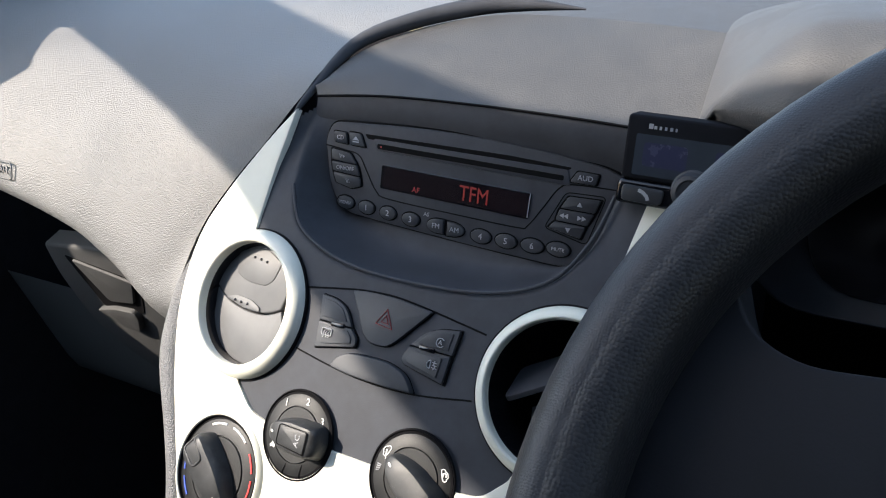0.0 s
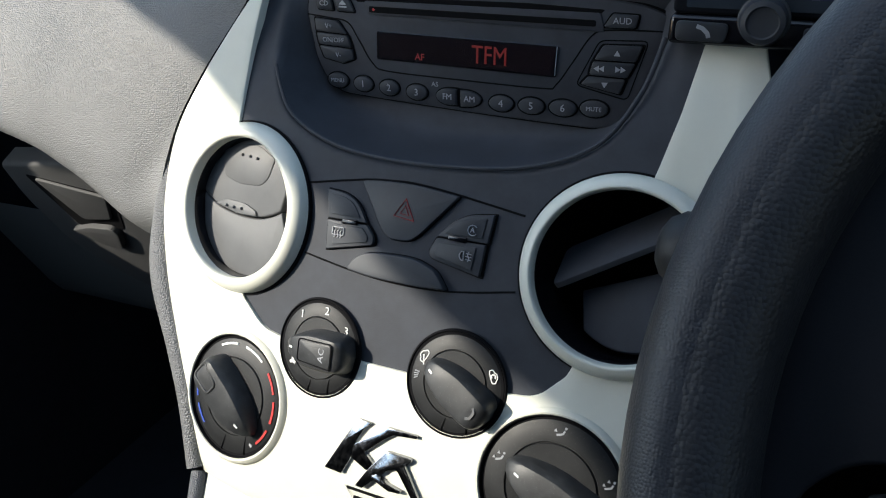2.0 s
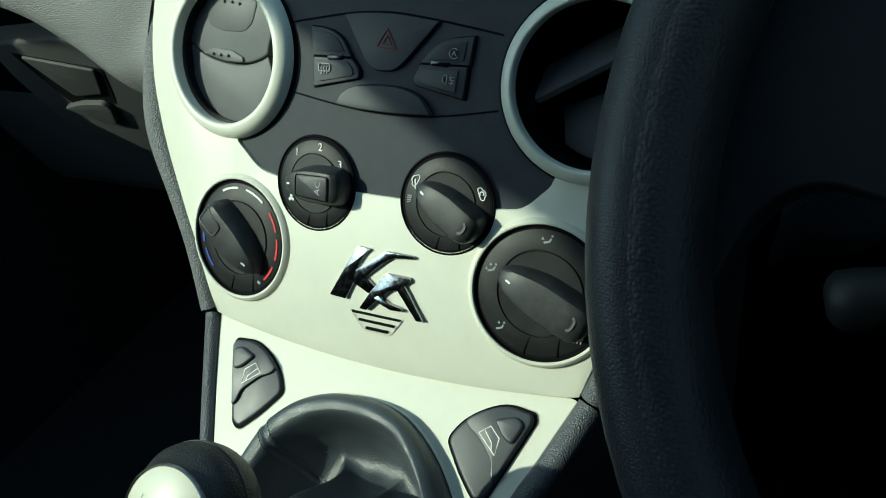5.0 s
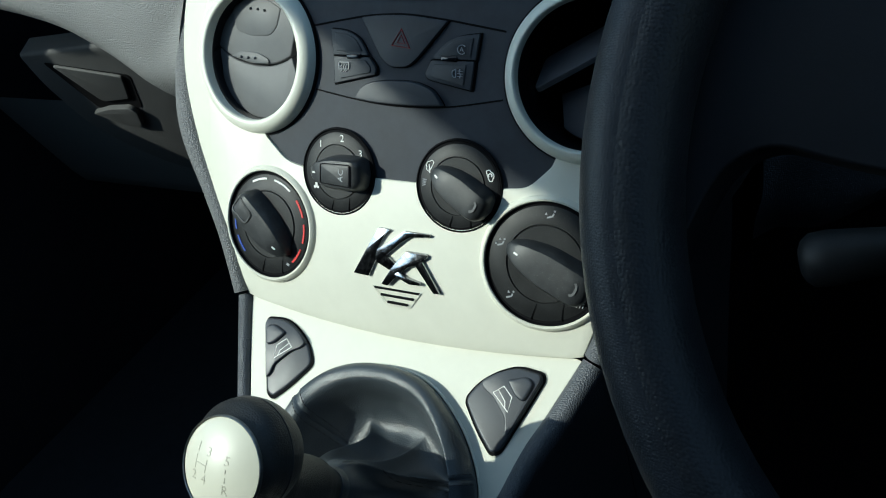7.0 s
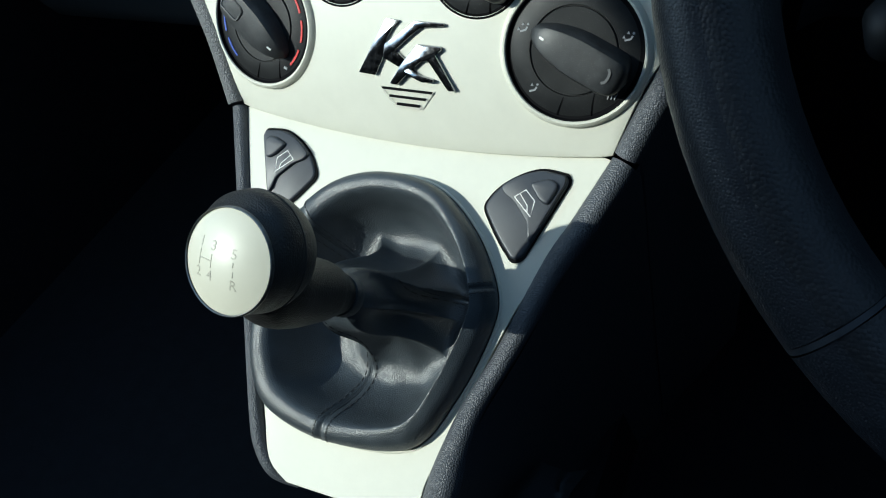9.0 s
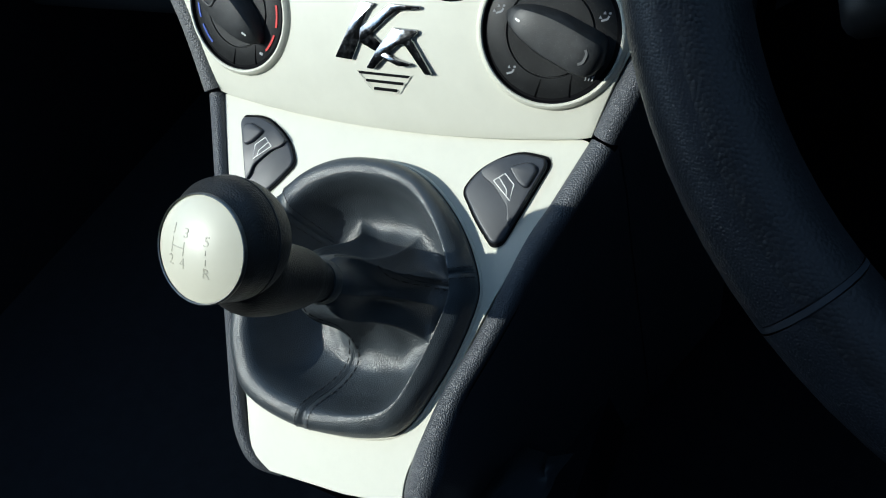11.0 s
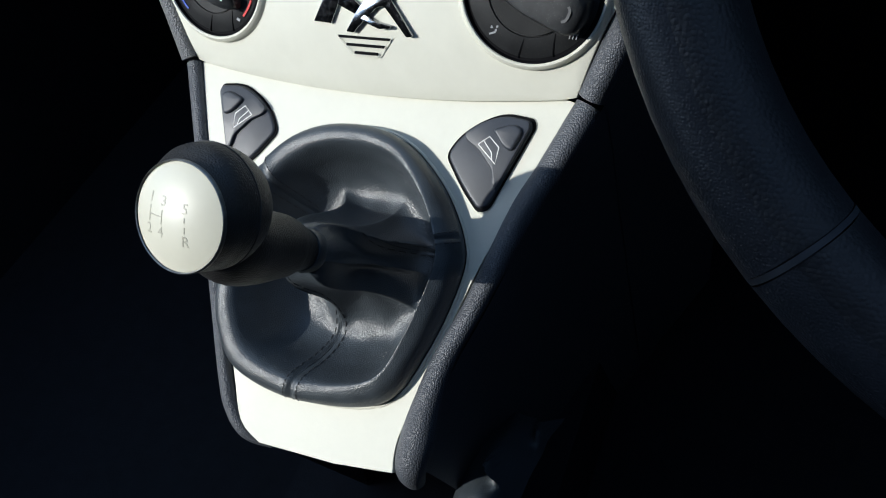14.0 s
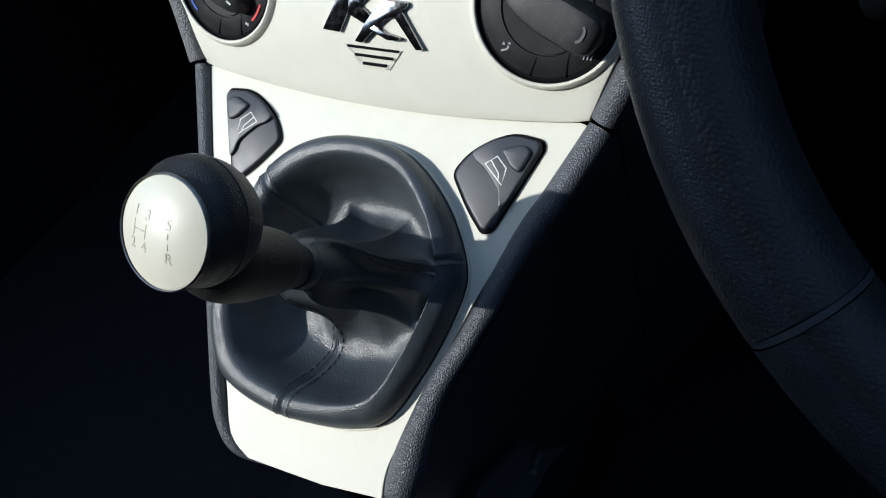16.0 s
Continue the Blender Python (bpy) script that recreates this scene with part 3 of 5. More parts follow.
    for a0, a1 in ((-101, -98), (-70, -58)):
        pts = [(R * 1000 * 0.94 * math.cos(radians(a0)), R * 1000 * 0.94 * math.sin(radians(a0))), (R * 1000 * 0.80 * math.cos(radians((a0 * 2 + a1) / 3)), R * 1000 * 0.80 * math.sin(radians((a0 * 2 + a1) / 3))), (R * 1000 * 0.66 * math.cos(radians(a1)), R * 1000 * 0.66 * math.sin(radians(a1)))]
        ribbon("groove", curve_through(pts, 4), 0.4, GAP, dial, 0.001, 0.00205)
    return dial


def polar(r, a):
    return (r * math.cos(radians(a)), r * math.sin(radians(a)))


def arc_mark(dial, r, a0, a1, width, mat, name="scale_mark"):
    ribbon(name, [polar(r, a0 + (a1 - a0) * k / 10) for k in range(11)], width, mat, dial, 0.001, 0.00205)


dial_temp = rotary_dial(*TEMP, 33.0, 137, 48, 20, "black temperature dial with blue and red marks", shift=0.0)
dial_mode = rotary_dial(*MODE, 33.0, -24, 51, 20, "black air distribution dial with pale symbols")
dial_fan = rotary_dial(*FAN, 24.8, 1, 39, 18, "black fan speed dial with white numbers", lip=False)
dial_rec = rotary_dial(*RECIRC, 24.8, -31, 39, 17, "black recirculation dial with white symbols", lip=False)
for a0, a1, mat in ((117, 92, WHITE), (80, 52, WHITE), (38, 15, REDP), (7, -17, REDP), (-26, -48, REDP), (170, 193, BLUEP), (201, 224, BLUEP)):
    arc_mark(dial_temp, 28.0, a0, a1, 1.15, mat)
ribbon("demist_mark", [polar(28.4, -55), polar(26.6, -57.5)], 1.4, GREYP, dial_temp, 0.001, 0.0021)
for text, a, size in (("1", 128, 5.6), ("2", 81, 5.6), ("3", 36, 5.6), ("4", -4, 5.0)):
    lettering(text, size / 1000, WHITE if text != "4" else GREYP, dial_fan, at(*polar(19.2, a), 2.0))
ribbon("screen_symbol", [polar(20.4, 20.5), polar(19.0, 24.5)], 2.2, GREYP, dial_fan, 0.001, 0.0021)
for k in range(3):
    a = radians(90 + 120 * k)
    x, y = polar(17.6, 212)
    ribbon("fan_blade", [(x, y), (x + 1.9 * math.cos(a), y + 1.9 * math.sin(a))], 1.5, WHITE, dial_fan, 0.001, 0.0021)
GRIP_TOP = at(3.4, 0, 12.75) @ Matrix.Rotation(-math.atan(0.18 * 0.0108 / 0.0195), 4, "Y")
button = part("ac_button", slab(mm(rounded([(-7.5, -4.8), (13.0, -5.6), (13.0, 5.6), (-7.5, 4.8)], 1.6, 4)), -0.002, 0.0003, 0.0003, 2), GRIPM, dial_fan, "small square button on the grip", m=GRIP_TOP)
rim_line = rounded([(-8.1, -5.4), (13.6, -6.2), (13.6, 6.2), (-8.1, 5.4)], 1.8, 4)
part("button_edge", tube([(x / 1000, y / 1000, 0.0001) for x, y in rim_line], 0.0003, 6, closed=True), GAP, dial_fan, m=GRIP_TOP)
lettering("AC", 0.0050, GREYP, button, at(7.4, -0.1, 0.35, 86))
# recirculation dial: little car outlines with arrows
def car_outline(dial, x, y, turn, size, cross):
    m = at(x, y, 1.6, turn)
    pts = curve_through([(-3.4, -1), (-3.2, 0.6), (-1.8, 1.2), (-0.8, 2.2), (1.4, 2.2), (2.6, 1.0), (3.6, 0.4), (3.5, -1), (2.2, -1.6), (-2.4, -1.6)], 3, True)
    part("car_symbol", strip([(a * size / 1000, b * size / 1000) for a, b in pts + pts[:1]], 0.00042, 0, 0.0005), WHITE, dial, "white car symbol", smooth=False, m=m)
    arc = circle(0.1, 0, 1.2, 10, 30, 300) if not cross else [(-4.2, -2.4), (0.6, 0.6)]
    part("arrow", strip([(a * size / 1000, b * size / 1000) for a, b in arc], 0.0006, 0, 0.0005), WHITE, dial, smooth=False, m=m)
car_outline(dial_rec, *polar(19.4, 150), 62, 0.85, True)
car_outline(dial_rec, *polar(19.4, 22), -68, 0.85, False)
for k in range(4):
    ribbon("demist_line", [polar(18.3 + 0.2 * k, 178 + 2.6 * k - 4), polar(20.8, 178 + 3.2 * k - 4)], 0.45, GREYP, dial_rec, 0.001, 0.0021)
# air distribution marks: a dot over a bent bar, with small arrow wedges
def seat_mark(dial, a, extra):
    m = at(*polar(26.0, a), 1.6) @ Matrix.Scale(0.72, 4)
    part("bent_bar", strip(mm([(-2.6, -2.2), (-0.4, -1.6), (1.2, -1.0), (2.2, 1.0)]), 0.0012, 0, 0.0005), GREYP, dial, smooth=False, m=m)
    part("dot", slab(mm(circle(2.7, 2.6, 0.8, 10)), 0, 0.0005), GREYP, dial, smooth=False, m=m)
    for k, (x, y, t) in enumerate(extra):
        part("arrow", slab(mm([(x - 1, y - 0.9), (x + 1, y - 0.9), (x, y + 1.1)]), 0, 0.0005), GREYP, dial, smooth=False, m=m @ Matrix.Identity(4))
seat_mark(dial_mode, 87, [(-3.4, 0.6, 0)])
seat_mark(dial_mode, 160, [(-3.6, -0.6, 0), (-0.8, 2.6, 0)])
seat_mark(dial_mode, 226, [(-1.0, 2.4, 0)])
seat_mark(dial_mode, 18, [(-3.2, 0, 0), (-0.6, 2.8, 0)])
m = at(*polar(26.4, -43), 1.6)
part("screen_symbol", strip(mm([(-2.6, -0.6), (-3.2, 2.2), (3.2, 2.2), (2.6, -0.6), (-2.6, -0.6)]), 0.0005, 0, 0.0005), GREYP, dial_mode, smooth=False, m=m)
for k in (-1.6, 0, 1.6):
    part("heat_line", strip(mm(curve_through([(k, -2.6), (k + 0.4, -1), (k - 0.4, 0.4), (k + 0.2, 1.6)], 3)), 0.00045, 0, 0.0006), GREYP, dial_mode, smooth=False, m=m)

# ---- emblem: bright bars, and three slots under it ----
emblem = thing("emblem", FACE, "polished chrome angular emblem on the cream fascia", "emblem")
bars = {
    "slanted_bar": [(-24.8, 37.0), (-16.5, 51.9), (-8.5, 65.6), (-0.4, 65.1), (-4.0, 61.7), (-9.1, 53.6), (-10.1, 45.7), (-14.6, 36.5)],
    "wing": [(-9.2, 52.8), (0.2, 59.3), (8.2, 65.4), (24.5, 65.2), (24.3, 63.7), (11.8, 62.4), (6.8, 58.7), (-2.7, 50.4), (3.0, 46.0), (-0.5, 41.9), (-10.0, 46.0)],
    "arch": [(-5.9, 33.2), (0.6, 43.5), (9.6, 54.2), (22.9, 53.9), (23.2, 52.3), (19.9, 49.6), (31.2, 32.9), (27.5, 32.4), (15.8, 46.6), (11.5, 45.4), (-1.9, 32.8)],
    "swoosh": [(2.6, 40.2), (5.6, 42.0), (11.7, 38.9), (19.6, 37.3), (18.9, 36.1), (12.9, 35.6), (5.7, 38.2)],
}
for k, (name, line) in enumerate(bars.items()):
    part(name, bowed(slab(mm(rounded(line, 0.7, 2)), 0.001, 0.0030 + 0.0003 * k, 0.0011, 2)), CHROME, emblem, angle=25)
for x0, x1, y in ((-11.6, 17.8, 30.2), (-7.2, 14.1, 26.4), (-2.7, 10.1, 22.6)):
    seam_line("slot", [(x0, y), (x1, y)], 1.25, 0.00135, GAP, console)
ribbon("slot_edge", [(-12.6, 31), (-3.6, 21.4), (10.6, 21.3), (18.6, 30.9)], 0.25, RINGM, console, 0.001, 0.00145, True)

# ---- radio ----
radio = thing("car_radio", RADIO, "dark car radio with red display in the console hollow", "radio")
radio_pts = [(-80, 40), (-75, 51), (-11, 54), (45, 52), (92, 46.5), (104, 42), (101.5, 28), (91, 1), (85, -8), (74, -11), (22, -9), (-41, -5), (-66, -3), (-76, 11)]
radio_line = rounded(radio_pts, [5, 6, 30, 30, 8, 4, 8, 10, 6, 6, 25, 25, 8, 10], 5)
grow = lambda line, k, c=(12, 22): [(c[0] + (x - c[0]) * k, c[1] + (y - c[1]) * (1 + (k - 1) * 2.4)) for x, y in line]
part("frame_gap", slab(mm(grow(radio_line, 1.012)), -0.02, -0.0006, 0.0002, 1), GAP, radio)
part("body", slab(mm(radio_line), -0.02, 0.0012, 0.0010, 2), DARK, radio, "matt dark radio front")
bezel = curve_through([(-79.5, 36.5), (-66, 35.0), (-56, 33.0), (-50, 24), (-43, 13), (-34, 9.5), (10, 7.6), (48, 6.6), (54, 8.5), (62, 20), (70, 32), (78, 35), (103, 35.4)], 5)
ribbon("bezel_groove", bezel, 0.7, GAP, radio, 0.0008, 0.00135)
# Flat black strip paints the shade of the recess above the slot.
part("slot_shadow", slab(mm(rounded([(-52, 46.2), (40, 45.6), (76, 43.8), (73, 41.6), (30, 43.2), (-50, 43.4)], 1.2, 3)), 0.0008, 0.00135), GAP, radio, smooth=False)
part("slot_frame", slab(mm(rounded([(-46, 44.2), (74, 42.4), (76, 34.0), (-44, 37.4)], 1.5, 3)), 0.0008, 0.0018, 0.0005, 2), DARK, radio)
part("cd_slot", slab(mm(rounded([(-43, 41.6), (72, 39.2), (72, 36.4), (-43, 38.6)], 1, 3)), 0.0012, 0.0020), GAP, radio, smooth=False)
part("slot_lamp", slab(mm(circle(-40.5, 40.0, 0.7, 10)), 0.0016, 0.0021), DREDP, radio, smooth=False)
part("display_recess", slab(mm(rounded([(-39.6, 29.6), (55, 26.9), (54, 12.2), (-40.4, 15.4)], 1, 3)), 0.0008, 0.0017, 0.0003, 1), BLACK, radio)
display = part("display", slab(mm(rounded([(-37.6, 28.4), (53.4, 26.0), (52.6, 13.2), (-38.4, 16.4)], 0.8, 3)), 0.0012, 0.0019), material("display_glass", (0.012, 0.008, 0.010), 0.18, spec=0.6, wear=0.05), radio, "smoked display with red segments", smooth=False)
lettering("TFM", 0.0125, REDGLOW, display, at(21, 20.2, 2.0, -1.5) @ Matrix.Diagonal((0.80, 1, 1, 1)))
lettering("AF", 0.0046, DREDP, display, at(-16, 17.8, 2.0, -1.5))
ribbon("display_edge", [(54.4, 26.6), (53.6, 13.2)], 0.35, GREYP, radio, 0.0014, 0.0022)


def key(name, line, text="", size=4.0, mat=GREYP, rr=1.2, high=0.0026, where=None, turn=0.0, parent=None):
    k = part(name, slab(mm(rounded(line, rr, 4)), 0.0006, high, 0.0006, 2), SWITCH, radio)
    c_ = (sum(p[0] for p in line) / len(line), sum(p[1] for p in line) / len(line))
    part("key_gap", slab(mm([(c_[0] + (x - c_[0]) * 1.14, c_[1] + (y - c_[1]) * 1.20) for x, y in rounded(line, rr, 4)]), 0.0006, 0.00142), GAP, k, smooth=False)
    if text:
        lettering(text, size / 1000, mat, k, at(*(where or c_), high * 1000 + 0.06, turn))
    return k


key("cd_key", [(-73.5, 45.6), (-64.5, 45.4), (-63.5, 38.8), (-72.5, 39.4)], "CD", 3.6)
ej = key("eject_key", [(-62.5, 46.2), (-54.5, 45.8), (-51.2, 38.4), (-61.0, 38.8)])
part("eject_triangle", slab(mm([(-59.8, 42), (-55.4, 41.9), (-57.6, 44.2)]), 0.0024, 0.00275), GREYP, ej, smooth=False)
part("eject_bar", slab(mm([(-59.8, 41.3), (-55.4, 41.2), (-55.4, 40.5), (-59.8, 40.6)]), 0.0024, 0.00275), GREYP, ej, smooth=False)
key("volume_up_key", [(-74.8, 34.8), (-61.5, 33.6), (-56.6, 27.2), (-74.6, 28.4)], "V+", 3.4)
key("power_key", [(-74.5, 27.6), (-56.3, 26.6), (-54.4, 20.4), (-73.6, 21.6)], "ON/OFF", 3.5)
key("volume_down_key", [(-73.4, 20.9), (-54.2, 19.7), (-53.4, 14.6), (-60, 12.4), (-71.0, 14.6)], "V-", 3.4)
key("audio_key", [(79.5, 42.4), (91, 42.0), (89.8, 36.4), (75.5, 36.4)], "AUD", 4.0)
for text, x, y, w in (("MENU", -64, 3.2, 6.0), ("1", -49, 2.2, 5.6), ("2", -34, 1.2, 5.6), ("3", -18.4, 0.0, 5.8), ("4", 27, -2.2, 6.2), ("5", 42.4, -2.2, 6.4), ("6", 58, -2.0, 6.6), ("MUTE", 73, -1.2, 6.6)):
    ell = [(x + w * math.cos(a), y + 3.9 * math.sin(a)) for a in [2 * math.pi * k / 28 for k in range(28)]]
    key("preset_key", ell, text, 2.9 if len(text) > 1 else 5.0, GREYP, 0.0)
fm = [(x - 3.6 + 7.2 * math.cos(a) + 5.6, -0.9 + 4.1 * math.sin(a)) for x in (-2.4,) for a in [math.radians(90 + 180 * k / 14) for k in range(15)]]
key("fm_key", fm + [(3.6, -4.9), (3.6, 3.1)], "FM", 4.2, GREYP, 0.0, where=(-1.4, -0.9))
am = [(8.2 + 8.4 * math.cos(a), -1.3 + 4.1 * math.sin(a)) for a in [math.radians(-90 + 180 * k / 14) for k in range(15)]]
key("am_key", am + [(5.6, 2.8), (5.6, -5.4)], "AM", 4.2, GREYP, 0.0, where=(10.6, -1.3))
lettering("AS", 0.0033, GREYP, radio, at(-8.4, 4.6, 1.5))
for name, line, mk in (("up_key", [(76, 28.4), (93.5, 28.8), (91.0, 21.6), (72, 21.8)], (82.4, 24.8, 90)), ("down_key", [(69.5, 14.0), (86.8, 13.4), (84.4, 6.6), (66.2, 10.2)], (77.4, 10.8, -90))):
    k = key(name, line)
    part("arrow", slab(mm([polar(1.7, mk[2]), polar(1.7, mk[2] + 120), polar(1.7, mk[2] + 240)]), 0, 0.00035), GREYP, k, smooth=False, m=at(mk[0], mk[1], 2.5))
k = key("seek_key", [(71.5, 21.0), (90.8, 20.9), (87.4, 14.2), (70.0, 14.7)])
for x, d in ((73.6, 180), (76.0, 180), (82.8, 0), (85.2, 0)):
    part("arrow", slab(mm([polar(1.6, d), polar(1.6, d + 120), polar(1.6, d + 240)]), 0, 0.00035), GREYP, k, smooth=False, m=at(x, 17.9, 2.5))
pad_groove = rounded([(74, 30.4), (96, 31.0), (88, 3.8), (63.6, 9.4)], 3, 4)
ribbon("keypad_groove", pad_groove + pad_groove[:1], 0.6, GAP, radio, 0.0008, 0.00135)

# ---- phone kit ----
kit = thing("phone_kit", RADIO @ at(148.0, 61.0, 33, -1.0), "black phone kit display with a dark screen and knob", "display")
part("body", slab(mm(rounded([(-38, -13), (46, -13), (46, 17), (-38, 17)], 2.2, 4)), -0.013, 0.001, 0.0014, 3), COLUMN, kit)
part("button_bar", slab(mm(rounded([(-39, -24.5), (47, -24.5), (46.6, -13.2), (-38.6, -13.2)], 2.6, 4)), -0.013, 0.003, 0.0022, 3), BLACK, kit, "glossy button bar")
part("screen", slab(mm(rounded([(-33, -10.5), (41, -10.5), (41, 8.5), (-33, 8.5)], 0.8, 3)), 0.0, 0.0013), material("kit_screen", (0.030, 0.040, 0.052), 0.2, spec=0.6, wear=0.1), kit, "dark bluish screen", smooth=False)
for k, w in enumerate((2.0, 1.3, 1.1, 1.1, 1.3, 0.9)):
    part("maker_mark", slab(mm([(0, 0), (w, 0), (w, 1.5 + 0.8 * (k == 0)), (0, 1.5 + 0.8 * (k == 0))]), 0.0, 0.00015), GREYP, kit, smooth=False, m=at(-28 + 2.4 * k, 11.2, 1.05))
for x, w in ((-29, 20), (3, 30)):
    part("screen_block", slab(mm(rounded([(x, -6), (x + w, -6), (x + w, 5), (x, 5)], 2, 3)), 0.0, 0.0001), material("screen_blue", (0.030, 0.034, 0.070), 0.25, wear=0.08, wear_size=0.01), kit, smooth=False, m=at(0, 0, 1.32))
part("knob", lathe([(0.0088, 0), (0.0088, 0.006), (0.0079, 0.0085), (0.0060, 0.0092), (0.0054, 0.0084), (0, 0.008)], 40), SWITCH, kit, "round black knob", m=at(-4, -13.5, 2))
part("knob_ring", lathe([(0.0094, 0.001), (0.0095, 0.0024), (0.0088, 0.0028)], 40), SWITCH, kit, m=at(-4, -13.5, 2))
part("call_key", slab(mm(rounded([(-36, -23), (-17, -23), (-16, -15.6), (-36, -15.2)], 2.4, 4)), 0.002, 0.0042, 0.001, 2), SWITCH, kit)
part("end_key", slab(mm(rounded([(11, -23), (36, -23), (36, -15.2), (10, -15.6)], 2.4, 4)), 0.002, 0.0042, 0.001, 2), SWITCH, kit)
for x, s_ in ((-25, 1), (22, -1)):
    part("handset_symbol", strip(mm([(x - 3 * s_, 1.6), (x - 0.8, 0.9), (x + 1.2 * s_, -0.8), (x + 1.9 * s_, -2.6)]), 0.0016, 0, 0.0002), GREYP, kit, smooth=False, m=at(0, -18.6, 4.2))
part("bracket", tube([(0.004, 0.004, -0.010), (0.006, 0.002, -0.030), (0.004, -0.006, -0.05)], 0.009, 12), SWITCH, kit)


# ---- the shifter plate and its bolsters ----
def face_pt(u, v, n=0.0):
    return F_LOC @ Vector((u / 1000, v / 1000, n / 1000 - BOW * (u / 1000) ** 2))


def plate_pt(u, v, n=0.0):
    return P_LOC @ Vector((u / 1000, v / 1000, n / 1000))


shifter = thing("shifter_console", PLATE, "cream shifter plate on the floor tunnel", "console")
right_edge_ = [(110, 2), (95, -36), (87, -60), (78, -83), (64, -131), (54, -168), (52, -181), (53, -192)]
left_edge_ = [(-26, -197), (-40, -188), (-49.5, -165), (-67, -120), (-91, -54), (-102, -22), (-110, 3)]
plate_line = [(u, 0.0 + 4 * (u / 110) ** 2) for u in range(-104, 105, 8)] + curve_through(right_edge_, 4) + [(20, -196)] + curve_through(left_edge_, 4)


def pierced(outline, hole, n0, n1, bevel):
    """A plate with an opening in it."""
    bm = bmesh.new()
    edges = []
    for line in (outline, hole):
        vs = [bm.verts.new((x, y, n1)) for x, y in line]
        edges += [bm.edges.new((vs[k - 1], vs[k])) for k in range(len(vs))]
    bmesh.ops.triangle_fill(bm, use_beauty=True, use_dissolve=False, edges=edges, normal=(0, 0, 1))
    for f in bm.faces:
        if f.normal.z < 0:
            f.normal_flip()
    rim = [e for e in bm.edges if len(e.link_faces) == 1]
    low = {}
    for e in rim:
        for v in e.verts:
            if v not in low:
                low[v] = bm.verts.new((v.co.x, v.co.y, n0))
    for e in rim:
        a, b = e.verts
        bm.faces.new((a, b, low[b], low[a]))
    bmesh.ops.recalc_face_normals(bm, faces=bm.faces)
    bmesh.ops.bevel(bm, geom=rim, offset=bevel, segments=2, profile=0.5, affect="EDGES", clamp_overlap=True)
    return bm


GAITER = curve_through([(-64, -120), (-61, -77), (-45, -42), (-16, -25), (21, -25.5), (49, -44), (67.5, -71), (69.5, -92), (59, -130), (41, -159), (-5, -167), (-42, -160), (-57, -143)], 12, True)
part("plate", pierced(mm(plate_line), mm(GAITER[::3]), -0.004, 0.0005, 0.0006), CREAM, shifter, "cream lacquered plate", angle=20)

bolsters = thing("console_trim", BASE, "black grained trim edging the console", "trim")
left_path = [face_pt(-163, 206, -10), face_pt(-167, 178, -9), face_pt(-168, 148, -9), face_pt(-162.5, 111, -6), face_pt(-142.5, 71, -4), face_pt(-128.8, 43, -3), face_pt(-116, 9, -2)]
left_r = [0.0015, 0.0055, 0.0090, 0.0092, 0.0068, 0.0058, 0.0053]
left_low = [plate_pt(-115, 2, 0), plate_pt(-107, -22, 0), plate_pt(-96, -54, 0), plate_pt(-72, -120, 0), plate_pt(-55, -166, 0), plate_pt(-47.5, -183, -1), plate_pt(-37.5, -195, -4), plate_pt(-24, -200, -10)]
right_path = [face_pt(184, 166, -40), face_pt(182, 160, -22), face_pt(178, 148, -10), face_pt(166, 111, -6), face_pt(146, 71, -4), face_pt(131, 43, -3), face_pt(118, 9, -2)]
right_low = [plate_pt(116.8, 1, 0.5), plate_pt(104, -32, 0.5), plate_pt(94, -55, 0.5), plate_pt(78.8, -103, 0.5), plate_pt(68.8, -131, 0.5), plate_pt(64.2, -154, 0), plate_pt(62.4, -171, -1), plate_pt(60.8, -187, -3), plate_pt(61.5, -196, -12)]


def eased(path, radii, steps=6):
    pts = curve_through(path, steps)
    rr = [x[0] for x in curve_through([(r_, 0) for r_ in radii], steps)]
    return pts, rr


for name, path, radii in (("left_upper_trim", left_path, left_r), ("left_lower_trim", left_low, [0.0050, 0.0046, 0.0043, 0.0042, 0.0044, 0.0044, 0.0036, 0.0010]), ("right_upper_trim", right_path, [0.008, 0.012, 0.014, 0.0135, 0.009, 0.0075, 0.0065]), ("right_lower_trim", right_low, [0.0066, 0.0068, 0.0066, 0.0054, 0.0058, 0.0072, 0.0088, 0.0082, 0.0050])):
    pts, rr = eased(path, radii)
    part(name, tube(pts, rr, 20), TRIMM if name == "left_upper_trim" else BOLSTER, bolsters)
for side, path, out in (("left", left_path[3:] + left_low[:-1], -1), ("right", right_path[3:] + right_low[:-1], 1)):
    pts = [Vector(p) for p in curve_through(path, 5)]
    r_ = 0.0048 if out < 0 else 0.0066
    rows = []
    for drop, spread in ((0.0, 1.0), (0.012, 1.06), (0.04, 1.0), (0.10, 0.6), (0.45, -1.0)):
        rows.append([(p.x + out * r_ * spread, p.y + drop * 0.18, p.z - drop) for p in pts])
    part(side + "_flank", loft(rows), BOLSTER, bolsters, "dark grained console flank")
bottom = [plate_pt(-38, -197, -3), plate_pt(0, -194, -3), plate_pt(58, -189, -3)]
part("rear_flank", loft([[tuple(p) for p in bottom], [(p.x, p.y + 0.004, p.z - 0.012) for p in bottom], [(p.x, p.y + 0.03, p.z - 0.06) for p in bottom], [(p.x, p.y + 0.10, p.z - 0.35) for p in bottom]]), COLUMN, bolsters)

